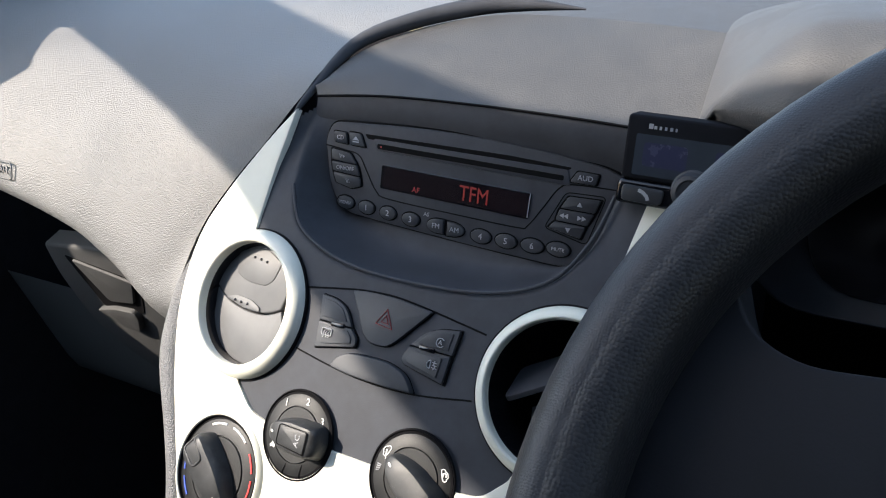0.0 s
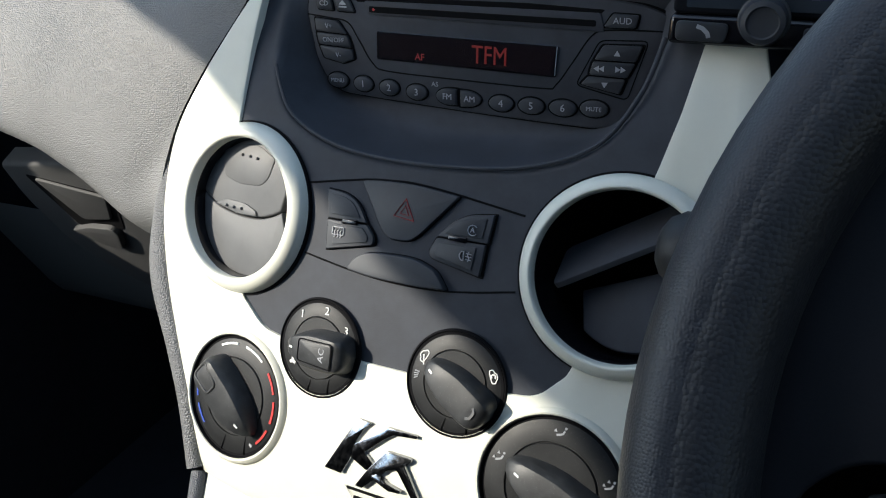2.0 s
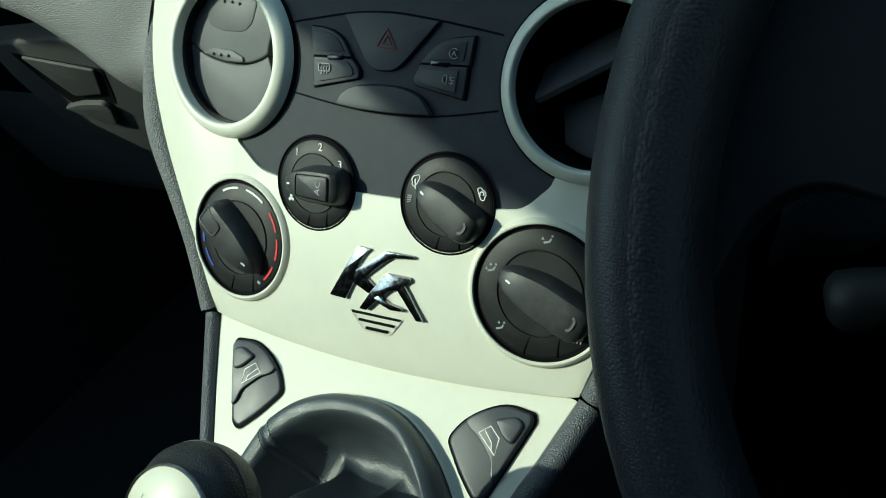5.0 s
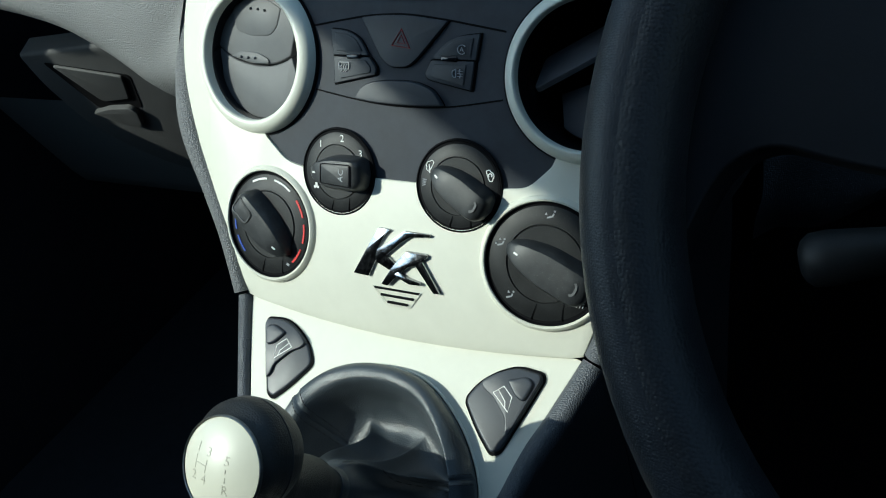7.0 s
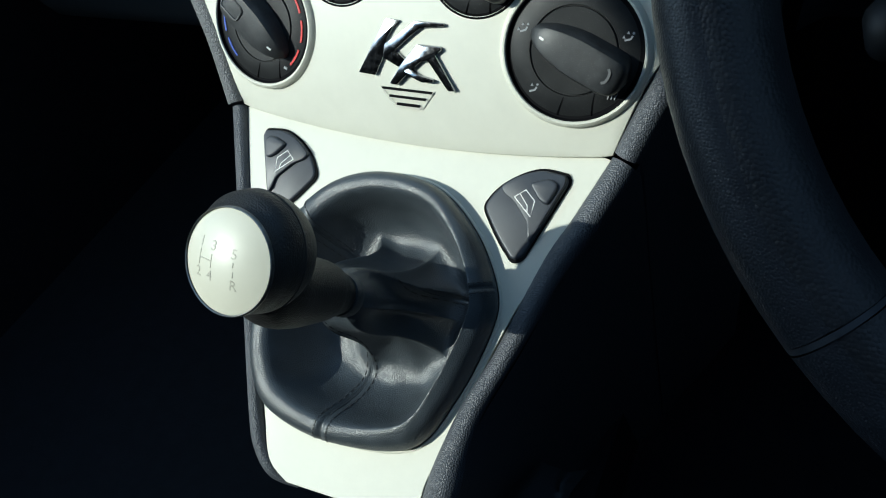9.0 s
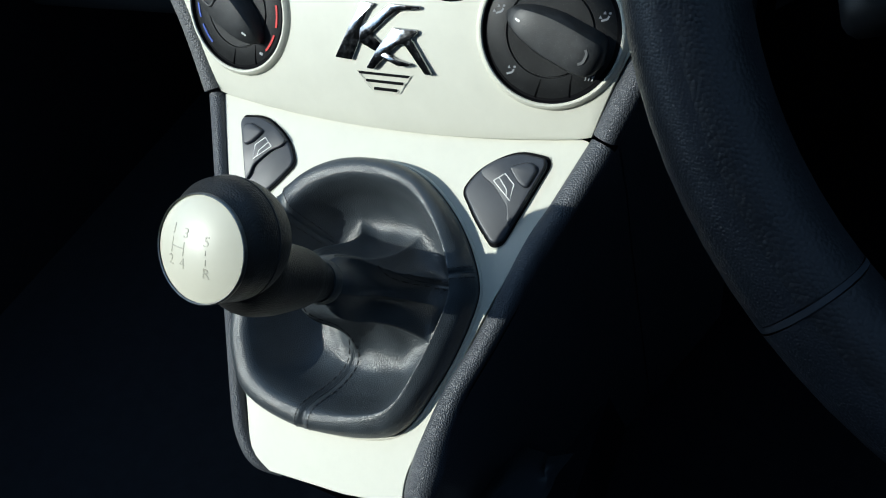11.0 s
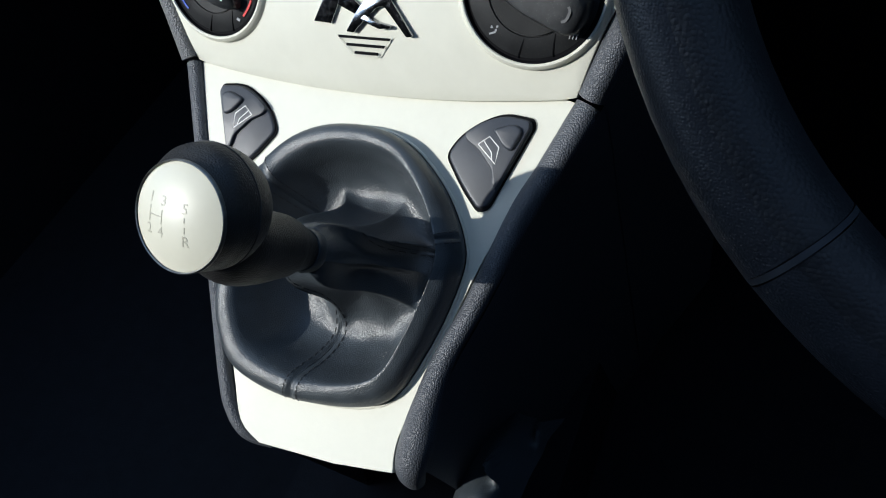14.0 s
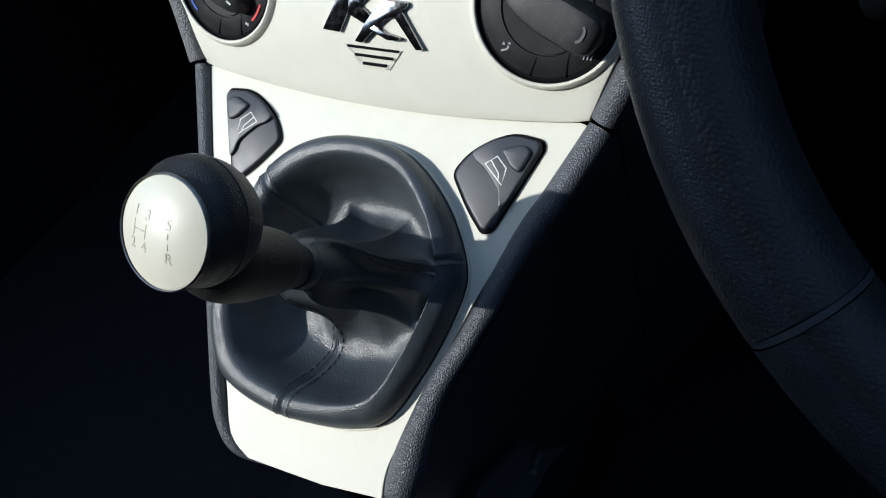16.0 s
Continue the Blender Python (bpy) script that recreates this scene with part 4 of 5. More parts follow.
# ---- window switches ----
def window_switch(sign, label):
    sw = thing("window_switch", PLATE, label, "switch", "window switches")
    line = [(50.4, -31), (56, -20.5), (65.5, -12.5), (77, -7), (91.5, -8.4), (93, -12.6), (77.5, -54), (72, -56.5), (61.5, -46)]
    rr = [4, 8, 8, 6, 3, 3, 4, 4, 10]
    pts = rounded(line, rr, 5)
    c_ = (72, -27)
    f = lambda k: [(sign * (c_[0] + (x - c_[0]) * k), c_[1] + (y - c_[1]) * k) for x, y in pts]
    part("surround", slab(mm(f(1.06)), -0.002, 0.0009, 0.0007, 3), CREAM, sw, "cream raised surround")
    part("recess", slab(mm(f(1.03)), -0.003, 0.0015, 0.0003, 1), GAP, sw)
    part("rocker", slab(mm(f(0.965)), -0.002, 0.0028, 0.0014, 4), WINSW, sw, "black rocker")
    raised = rounded([(58.5, -19.5), (66, -13.4), (77, -8.6), (90.4, -9.6), (91.4, -13), (79.6, -45.5), (77.2, -42), (76.6, -36), (67, -26), (61, -23.2)], [3, 5, 5, 2, 2, 2, 3, 4, 5, 3], 4)
    part("raised_face", slab(mm([(sign * x, y) for x, y in raised]), 0.002, 0.0046, 0.0010, 3), WINSW, sw, "raised upper face of the rocker")
    bump = rounded([(73, -16), (84, -12), (89, -15), (85, -26), (80, -24)], 3, 4)
    part("front_ridge", slab(mm([(sign * x, y) for x, y in bump]), 0.003, 0.0066, 0.0026, 5), WINSW, sw)
    icon = [(67.0, -24.0), (72.2, -19.6), (77.8, -24.4), (77.4, -32.6)]
    part("window_symbol", strip(mm([(sign * x, y) for x, y in icon + icon[:2]]), 0.0006, 0.0044, 0.0048), WHITE, sw, "pale window symbol", smooth=False)
    part("symbol_bar", strip(mm([(sign * x, y) for x, y in [(69.4, -21.8), (74.6, -27.4), (75.2, -30.8)]]), 0.0005, 0.0044, 0.0048), WHITE, sw, smooth=False)
    return sw


window_switch(-1, "black window lift rocker in the cream plate")
window_switch(1, "black window lift rocker beside the shifter gaiter")

# ---- gaiter ----
COLLAR = Vector((13.8, -89.9))
G_N = [(0, 0.0), (0.02, 4.5), (0.06, 9), (0.12, 12.5), (0.20, 13.8), (0.27, 12), (0.34, 5), (0.42, -7), (0.50, -16), (0.57, -18.5), (0.63, -14), (0.69, -2), (0.76, 17), (0.83, 31), (0.90, 45), (0.95, 52), (1, 57)]
G_R = [(0, 0.0), (0.02, -0.012), (0.06, -0.008), (0.12, 0.03), (0.20, 0.10), (0.27, 0.165), (0.34, 0.225), (0.42, 0.30), (0.50, 0.39), (0.57, 0.47), (0.63, 0.55), (0.69, 0.605), (0.76, 0.655), (0.83, 0.71), (0.90, 0.81), (0.95, 0.90), (1, 1)]
# seams and creases: share of the way to the collar, and the angle there
SEAMS = [
    [(0, -104), (0.3, -106), (0.55, -109), (0.66, -116), (0.8, -121), (0.9, -132), (1, -146)],
    [(0, 20), (0.3, 19), (0.5, 15), (0.7, 30), (0.85, 62), (1, 120)],
    [(0, 146), (0.5, 155), (1, 160)],
]
CREASES = [            # path, height, width, where it stands highest, how far it reaches
    ([(0.4, 126), (0.6, 130), (0.8, 138), (1, 150)], 19.0, 0.14, 0.74, 0.17),
    ([(0.4, 22), (0.6, 26), (0.8, 46), (1, 90)], 14.0, 0.15, 0.74, 0.16),
    ([(0.4, -109), (0.6, -112), (0.8, -121), (1, -146)], 11.0, 0.20, 0.74, 0.16),
    ([(0.4, -150), (0.6, -152), (0.8, -156), (1, -170)], 9.0, 0.13, 0.78, 0.13),
    ([(0.3, -34), (0.6, -40), (0.8, -52), (1, -70)], 14.0, 0.18, 0.72, 0.17),
    ([(0.3, 70), (0.6, 76), (0.8, 90), (1, 106)], 7.0, 0.18, 0.70, 0.15),
    ([(0.6, -4), (0.8, -8), (1, -20)], 7.0, 0.16, 0.76, 0.14),
    ([(0.7, 178), (1, 195)], 10.0, 0.15, 0.80, 0.14),
]


@functools.lru_cache(maxsize=None)
def dense(table):
    return curve_through(table, 12)


def along(table, s):
    """The value at s on the smooth line through a table of (s, value)."""
    pts = dense(tuple(table))
    for (a, x), (b, y) in zip(pts, pts[1:]):
        if s <= b:
            return x + (y - x) * max((s - a) / (b - a), 0)
    return pts[-1][1]


EDGE_ANGLES = [math.atan2(y - COLLAR.y, x - COLLAR.x) for x, y in GAITER]


def share(angle):
    """How far round the edge the direction of that angle lies, in degrees from the collar."""
    a, L = radians(angle), len(GAITER)
    gap = lambda k: (a - EDGE_ANGLES[k % L] + math.pi) % (2 * math.pi) - math.pi
    k = min(range(L), key=lambda j: abs(gap(j)))
    step = (EDGE_ANGLES[(k + 1) % L] - EDGE_ANGLES[k] + math.pi) % (2 * math.pi) - math.pi
    return ((k + gap(k) / step) / L) % 1


def gaiter_pt(f, s):
    """A point of the gaiter: f round its edge (0 to 1), s from the edge (0) to the lever's collar (1)."""
    L = len(GAITER)
    i = int(f * L) % L
    t = f * L - int(f * L)
    o = Vector(GAITER[i]) * (1 - t) + Vector(GAITER[(i + 1) % L]) * t
    a = math.atan2(o.y - COLLAR.y, o.x - COLLAR.x)
    inner = COLLAR + Vector((math.cos(a), math.sin(a))) * 9.6
    g, n = along(G_R, s), along(G_N, s)
    lean = max(0.0, math.cos(a + 0.25))            # towards the driver the roll leans inwards and stands higher
    g += 0.105 * lean * math.exp(-((s - 0.19) / 0.10) ** 2)
    n += lean * (3.0 * math.exp(-((s - 0.24) / 0.10) ** 2) - 3.0 * math.exp(-((s - 0.06) / 0.05) ** 2))
    p = o * (1 - g) + inner * g
    mid = math.exp(-((s - 0.62) / 0.17) ** 2)
    rim = math.exp(-((s - 0.22) / 0.13) ** 2)
    for path, high, wide, s_mid, reach in CREASES:
        bell = math.exp(-((s - s_mid) / reach) ** 2)
        if bell > 0.01:
            d = (a - radians(along(path, s)) + math.pi) % (2 * math.pi) - math.pi
            d = math.hypot(d, 0.016)
            fold = high * bell * (math.exp(-d / wide) - 0.26)
            n += 0.30 * fold
            p = p + (p - COLLAR).normalized() * 0.75 * fold
    n += mid * 1.2 * noise.noise(Vector((p.x * 0.09, p.y * 0.09, 7.7)))
    n += rim * 0.8 * math.sin(2 * a + 0.3)
    n += 0.7 * noise.noise(Vector((p.x * 0.045, p.y * 0.045, 3.1))) * min(1, s * 6) * (1 - s)
    n += 3.0 * math.exp(-((s - 0.86) / 0.07) ** 2) * noise.noise(Vector((3.2 * math.cos(a), 3.2 * math.sin(a), s * 3)))
    for path in SEAMS:
        d = (a - radians(along(path, s)) + math.pi) % (2 * math.pi) - math.pi
        n += (1.0 * math.exp(-(d / 0.09) ** 2) - 2.2 * math.exp(-(d / 0.022) ** 2)) * min(1, s * 12) * (1 - s)
    return Vector((p.x / 1000, p.y / 1000, n / 1000))


gaiter = thing("shifter_gaiter", PLATE, "black leather shifter gaiter with stitched seams, creased", "gaiter")
NF, NS = 420, 100
part("skin", loft([[tuple(gaiter_pt(k / NF, j / NS)) for k in range(NF)] for j in range(NS + 1)], closed=True), LEATHER, gaiter, "creased black leather", angle=80)
for path in SEAMS:
    for off in (-0.045, 0.045):
        bm = bmesh.new()
        for k in range(26):
            s0 = 0.05 + 0.034 * k
            a, b = [gaiter_pt(share(along(path, s) + math.degrees(off) * (1 + s * 0.8)), s) for s in (s0, s0 + 0.02)]
            merge(bm, tube([a + Vector((0, 0, 0.0001)), (a + b) / 2 + Vector((0, 0, 0.0003)), b + Vector((0, 0, 0.0001))], 0.0003, 5))
        part("stitching", bm, STITCH, gaiter, "row of dark stitches")
    part("seam_fold", tube([gaiter_pt(share(along(path, s)), s) - Vector((0, 0, 0.0003)) for s in [0.04 + 0.9 * k / 40 for k in range(41)]], 0.0005, 6), LEATHER, gaiter)
lip_pts = [(x, y) for x, y in GAITER[::2]]
part("base_gap", tube([(x / 1000, y / 1000, 0.0006) for x, y in lip_pts], 0.0009, 6, closed=True), GAP, gaiter)

part("gaiter_bead", tube([(COLLAR.x / 1000 + (x - COLLAR.x) * 1.018 / 1000, COLLAR.y / 1000 + (y - COLLAR.y) * 1.018 / 1000, 0.0004) for x, y in GAITER[::2]], 0.0009, 8, closed=True), CREAM, shifter, "cream bead round the gaiter opening")

# ---- handbrake boot behind the shifter ----
boot = thing("handbrake_boot", PLATE, "creased dark leather handbrake boot behind the shifter", "handbrake")
rows = []
for j in range(29):
    v = -262 + 92 * j / 28
    row = []
    for i in range(33):
        u = 46 + 56 * i / 32
        d = math.hypot((u - 84) / 34, (v + 225) / 56)
        n = -46 - 150 * max(0, d - 0.30) ** 1.6
        n += 38 * math.exp(-(((u - 85) * 0.8 + (v + 186) * 0.6) / 2.6) ** 2 - (((v + 186) * 0.8 - (u - 85) * 0.6) / 11) ** 2)
        n += 28 * math.exp(-(((u - 97) * 0.8 + (v + 174) * 0.6) / 3.0) ** 2 - (((v + 174) * 0.8 - (u - 97) * 0.6) / 8) ** 2)
        n += 2.2 * noise.noise(Vector((u * 0.09, v * 0.09, 2.0)))
        row.append((u / 1000, v / 1000, n / 1000))
    rows.append(row)
part("boot", loft(rows), LEATHER, boot, "creased dark leather")
part("lever", tube([(0.088, -0.215, -0.045), (0.090, -0.270, -0.020), (0.091, -0.330, 0.000), (0.092, -0.370, 0.012)], [0.013, 0.012, 0.013, 0.010], 20), COLUMN, boot, "black handbrake lever")

# ---- gear lever ----
AX = Vector((-0.038, -0.679, 0.733)).normalized()          # the way the cap faces
CAP_RIM = Vector((0.0098, -0.1433, 0.0757))
v_ax = (Vector((0.12, 0.80, 0.62)) - AX * Vector((0.12, 0.80, 0.62)).dot(AX)).normalized()
u_ax = v_ax.cross(AX)
lev = Matrix((u_ax, v_ax, AX)).transposed().to_4x4()
lev.translation = CAP_RIM
lever = thing("gear_lever", BASE @ lev, "leather gear lever knob with ivory shift pattern cap", "gear lever")
BALL, BALL_R, CAP_R = Vector((-0.0020, 0.0020, -0.0160)), 0.0246, 0.0204
into = lev.inverted() @ P_LOC
rings = []
for k in range(25):                        # the ball, cut off by the cap, with a shallow seam round it
    t = k / 24
    a = math.asin(min(CAP_R / BALL_R, 1)) * (1 - t) + 2.75 * t
    r_ = BALL_R * math.sin(a)
    z = BALL_R * math.cos(a)
    c_ = BALL * min(t * 5, 1)
    z0 = (z + BALL.z) if t > 0 else 0.0
    rings.append([(c_.x + r_ * math.cos(2 * math.pi * i / 72), c_.y + r_ * math.sin(2 * math.pi * i / 72), z0) for i in range(72)])
ball = loft(rings, closed=True)
bmesh.ops.recalc_face_normals(ball, faces=ball.faces)
part("knob", ball, KNOBM, lever, "black grained leather knob")
NECK = [((8.4, -84, 118), 0.0165), ((8.5, -91.0, 106), 0.0172), ((8.8, -92.2, 95), 0.0163), ((9.5, -90.6, 80), 0.0151), ((10.6, -89.8, 70), 0.0136), ((12.2, -89.8, 63), 0.0110), ((13.7, -89.9, 56), 0.0088), ((13.9, -89.9, 40), 0.0070)]
pts = curve_through([tuple(into @ (Vector(p) / 1000)) for p, r_ in NECK], 5)
rr = [x[0] for x in curve_through([(r_, 0) for p, r_ in NECK], 5)]
part("neck", tube(pts, rr, 40), KNOBM, lever, "black leather neck of the knob")
fold = [BALL + Vector((math.cos(a) * math.sin(1.62), math.sin(a) * math.sin(1.62), math.cos(1.62))) * BALL_R * 1.0 for a in [2 * math.pi * k / 72 for k in range(72)]]
part("ball_seam", tube(fold, 0.00035, 6, closed=True), STITCH, lever)
part("collar", lathe([(0.0086, 0.0535), (0.0104, 0.0545), (0.0106, 0.0580), (0.0098, 0.0600), (0.0084, 0.0600)], 40), LEATHER, lever, "gathered collar", m=into @ Matrix.Translation((0.0137, -0.0899, 0)))


def dome(x, y):
    return 0.0046 * (1 - (x * x + y * y) / CAP_R ** 2)


cap = part("cap", lathe([(CAP_R, -0.0016), (CAP_R, 0.0)] + [(CAP_R * (1 - k / 12), dome(CAP_R * (1 - k / 12), 0)) for k in range(1, 13)], 72), CAPM, lever, "ivory domed cap")
part("cap_ring", lathe([(CAP_R - 0.0002, 0.0006), (CAP_R + 0.0002, 0.0010), (CAP_R + 0.0006, 0.0005), (CAP_R + 0.0007, -0.0008)], 72), material("worn_silver", (0.30, 0.30, 0.29), 0.4, metal=1.0, wear=0.3, wear_size=0.003), lever, "thin worn silver ring")
# Darker than the cap: the engraving's shade is put into this ivory.
ENGRAVE = material("engraved_ivory", (0.40, 0.385, 0.31), 0.5, wear=0.3, wear_size=0.002)
SPIN = Matrix.Rotation(radians(2), 4, "Z")
for text, x, y in (("1", -10.8, 5.6), ("3", -4.2, 5.2), ("5", 5.6, 4.4), ("2", -10.8, -6.2), ("4", -4.6, -6.4), ("R", 6.8, -7.4)):
    lettering(text, 0.0056, ENGRAVE, cap, SPIN @ Matrix.Translation((x / 1000, y / 1000, dome(x / 1000, y / 1000))) @ Matrix.Rotation(radians(x * 1.26), 4, "Y") @ Matrix.Rotation(radians(-y * 1.26), 4, "X"), depth=0.00012)
for a, b in (((-10.8, 2.6), (-10.8, -3.2)), ((-4.4, 2.0), (-4.4, -3.2)), ((5.8, 1.4), (5.9, -0.4)), ((6.2, -2.0), (6.3, -4.2)), ((-10.8, -0.6), (-4.4, -0.6))):
    pts = [(Vector(a) * (1 - t) + Vector(b) * t) / 1000 for t in [k / 8 for k in range(9)]]
    part("gate_line", tube([(p.x, p.y, dome(p.x, p.y) - 0.0001) for p in pts], 0.00030, 6), ENGRAVE, cap, m=SPIN)

# ---- steering wheel ----
WT = 0.7233
wheel = thing("steering_wheel", BASE @ axes_frame((0.3268, -0.0623, 0.1966), (math.cos(0.059), -math.sin(0.059) * math.cos(WT), math.sin(0.059) * math.sin(WT)), (0, math.sin(WT), math.cos(WT))), "black leather-rimmed three-spoke steering wheel", "steering wheel")
RW, RA, RN = 0.1622, 0.0150, 0.0180          # the rim's middle line, half its width and half its depth


def rim_part(name, a0, a1, from_deg, to_deg, mat, label=""):
    """A band of the rim from a0 to a1 round the wheel, and over part of its section (0: outside, 90: towards the driver)."""
    prof = []
    for k in range(25):
        d = from_deg + (to_deg - from_deg) * k / 24
        a = radians(d)
        dip = 0.0005 * math.exp(-((d - 88) / 9) ** 2)          # the soft groove between the two leathers
        flat = 1 + 0.05 * math.sin(2 * a) ** 2
        prof.append((RW + (RA * flat - dip) * math.cos(a), (RN * flat - dip) * math.sin(a)))
    part(name, lathe(prof, 96, a0, a1), mat, wheel, label)


rim_part("outer_band", 226, 585.2, -95, 88.6, RIMM, "worn black leather outer band")
rim_part("inner_band", 226, 585.2, 88, 265, RIM_GRAIN, "coarsely grained black inner band")
part("rim_joint", lathe([(RW + RA * 1.02 * math.cos(2 * math.pi * k / 24), RN * 1.02 * math.sin(2 * math.pi * k / 24)) for k in range(25)], 2, 225.3, 225.9), SWITCH, wheel)
part("hub", slab(rounded([(-0.070, -0.055), (0.070, -0.055), (0.080, 0.030), (0.055, 0.062), (-0.055, 0.062), (-0.080, 0.030)], 0.025, 6), -0.05, -0.004, 0.014, 4), SPOKE, wheel, "dark airbag hub")
spoke_line = curve_through([(-58, 60), (-93, 56), (-112, 56), (-126, 64), (-134, 82)], 5) + curve_through([(-146, 78), (-156, 30), (-157, -10), (-149, -38)], 5) + curve_through([(-145, -26), (-138, -9), (-125, 0), (-105, -3), (-58, -10)], 5)
for sign in (1, -1):
    part("spoke", slab(mm([(sign * x, y) for x, y in spoke_line]), -0.034, -0.006, 0.009, 4), SPOKE, wheel, "broad dark spoke")
part("lower_spoke", slab(mm(rounded([(-32, -40), (32, -40), (26, -154), (-26, -154)], 8, 4)), -0.040, -0.014, 0.009, 4), SPOKE, wheel)

# ---- column stalks ----
def stalk(tip, root, label):
    st = thing("column_stalk", BASE, label, "stalk", "column stalks")
    a, b = Vector(tip), Vector(root)
    d = (b - a)
    pts = [a + d * t for t in (0, 0.012, 0.04, 0.1, 0.3, 0.34, 1.0)]
    part("lever", tube(pts[4:], [0.0085, 0.0065, 0.006], 14), COLUMN, st)
    part("end_grip", tube(pts[:5], [0.006, 0.0095, 0.0125, 0.0130, 0.0100], 20), DIALM, st, "rounded black end grip")
    return st


stalk((0.134, 0.030, 0.178), (0.30, 0.03, 0.165), "black column stalk with rounded end grip")
stalk((0.2077, 0.0405, 0.0537), (0.33, 0.06, 0.085), "short black lower column stalk, rounded tip")


# ---- dashboard ----
dash = thing("dashboard", BASE, "black grained dashboard with rounded passenger side pad", "dashboard")
STATIONS = [
    [(-0.166, 0.090, 0.070), (-0.168, 0.080, 0.094), (-0.171, 0.084, 0.118), (-0.1635, 0.1045, 0.153), (-0.1455, 0.1205, 0.182), (-0.1190, 0.137, 0.213), (-0.0985, 0.150, 0.238), (-0.0925, 0.185, 0.256), (-0.085, 0.30, 0.270), (-0.08, 0.55, 0.250)],
    [(-0.200, 0.16, 0.050), (-0.200, 0.115, 0.065), (-0.200, 0.085, 0.098), (-0.200, 0.087, 0.125), (-0.200, 0.097, 0.152), (-0.19, 0.119, 0.190), (-0.175, 0.150, 0.228), (-0.165, 0.20, 0.254), (-0.15, 0.30, 0.271), (-0.15, 0.55, 0.250)],
    [(-0.245, 0.19, 0.085), (-0.245, 0.128, 0.097), (-0.245, 0.092, 0.122), (-0.245, 0.090, 0.144), (-0.245, 0.102, 0.174), (-0.24, 0.127, 0.205), (-0.235, 0.162, 0.235), (-0.23, 0.217, 0.259), (-0.23, 0.31, 0.273), (-0.23, 0.55, 0.250)],
    [(-0.30, 0.20, 0.108), (-0.30, 0.133, 0.120), (-0.30, 0.095, 0.144), (-0.30, 0.092, 0.165), (-0.30, 0.107, 0.195), (-0.30, 0.137, 0.222), (-0.30, 0.177, 0.247), (-0.30, 0.232, 0.266), (-0.30, 0.32, 0.277), (-0.30, 0.55, 0.250)],
    [(-0.45, 0.21, 0.120), (-0.45, 0.142, 0.138), (-0.45, 0.105, 0.163), (-0.45, 0.102, 0.185), (-0.45, 0.119, 0.212), (-0.45, 0.152, 0.238), (-0.45, 0.192, 0.258), (-0.45, 0.252, 0.272), (-0.45, 0.34, 0.280), (-0.45, 0.55, 0.250)],
    [(-0.72, 0.24, 0.130), (-0.72, 0.172, 0.148), (-0.72, 0.135, 0.175), (-0.72, 0.132, 0.197), (-0.72, 0.149, 0.225), (-0.72, 0.182, 0.250), (-0.72, 0.222, 0.268), (-0.72, 0.282, 0.280), (-0.72, 0.36, 0.283), (-0.72, 0.55, 0.250)],
]


def pad_mesh(stations, mirror=1):
    fine = [curve_through(s, 5) for s in stations]
    cols = [curve_through([row[k] for row in fine], 8) for k in range(len(fine[0]))]
    bm = loft([[(mirror * p[0], p[1], p[2]) for p in c_] for c_ in cols])
    bmesh.ops.recalc_face_normals(bm, faces=bm.faces)
    return bm


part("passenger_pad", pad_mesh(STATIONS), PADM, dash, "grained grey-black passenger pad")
low = [[(p[0] - 0.01, p[1] + 0.035, p[2] - 0.085) for p in s[:6]] for s in STATIONS]
# Same dash plastic, darker here: the shade is put into the colour.
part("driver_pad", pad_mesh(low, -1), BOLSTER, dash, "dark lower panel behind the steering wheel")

front = curve_through([(-0.090, 0.1545, 0.2375), (-0.04, 0.156, 0.2405), (0.02, 0.1565, 0.2400), (0.075, 0.1575, 0.2375), (0.115, 0.159, 0.2345), (0.150, 0.160, 0.2320), (0.172, 0.161, 0.2310)], 6)
back = curve_through([(-0.093, 0.157, 0.2415), (-0.080, 0.190, 0.258), (-0.048, 0.220, 0.269), (0.001, 0.237, 0.2745), (0.073, 0.238, 0.2725), (0.136, 0.222, 0.2705), (0.172, 0.212, 0.268)], 6)
rows = []
for k in range(10):
    t = k / 9
    rows.append([tuple(Vector(a) * (1 - t) + Vector(b) * t + Vector((0, 0, 0.004 * math.sin(math.pi * t)))) for a, b in zip(front, back)])
part("centre_lid", loft(rows), TOPM, dash, "smooth dark grey lid above the radio")
part("lid_joint", tube([Vector(p) + Vector((0, -0.0004, 0.0002)) for p in front], 0.0008, 6), GAP, dash)
part("panel_brow", loft([[tuple(Vector(p) + Vector((0, 0.0, -0.0006))) for p in front], [tuple(Vector(p) + Vector((0, -0.004, -0.012))) for p in front], [tuple(Vector(p) + Vector((0, 0.004, -0.030))) for p in front]]), DARK, dash)
lip_path = [face_pt(-100, 272, -1), face_pt(-97, 284, -3), (-0.086, 0.190, 0.2612), (-0.058, 0.216, 0.2725), (-0.022, 0.237, 0.2785), (0.010, 0.246, 0.2790), (0.045, 0.250, 0.2765)]
lip_pts = curve_through([tuple(p) for p in lip_path], 5)
lip_r = [x[0] for x in curve_through([(r_, 0) for r_ in (0.0010, 0.0020, 0.0042, 0.0052, 0.0052, 0.0038, 0.0006)], 5)]
part("lid_arch", tube(lip_pts, lip_r, 16), DARK, dash, "black arched lip round the lid")
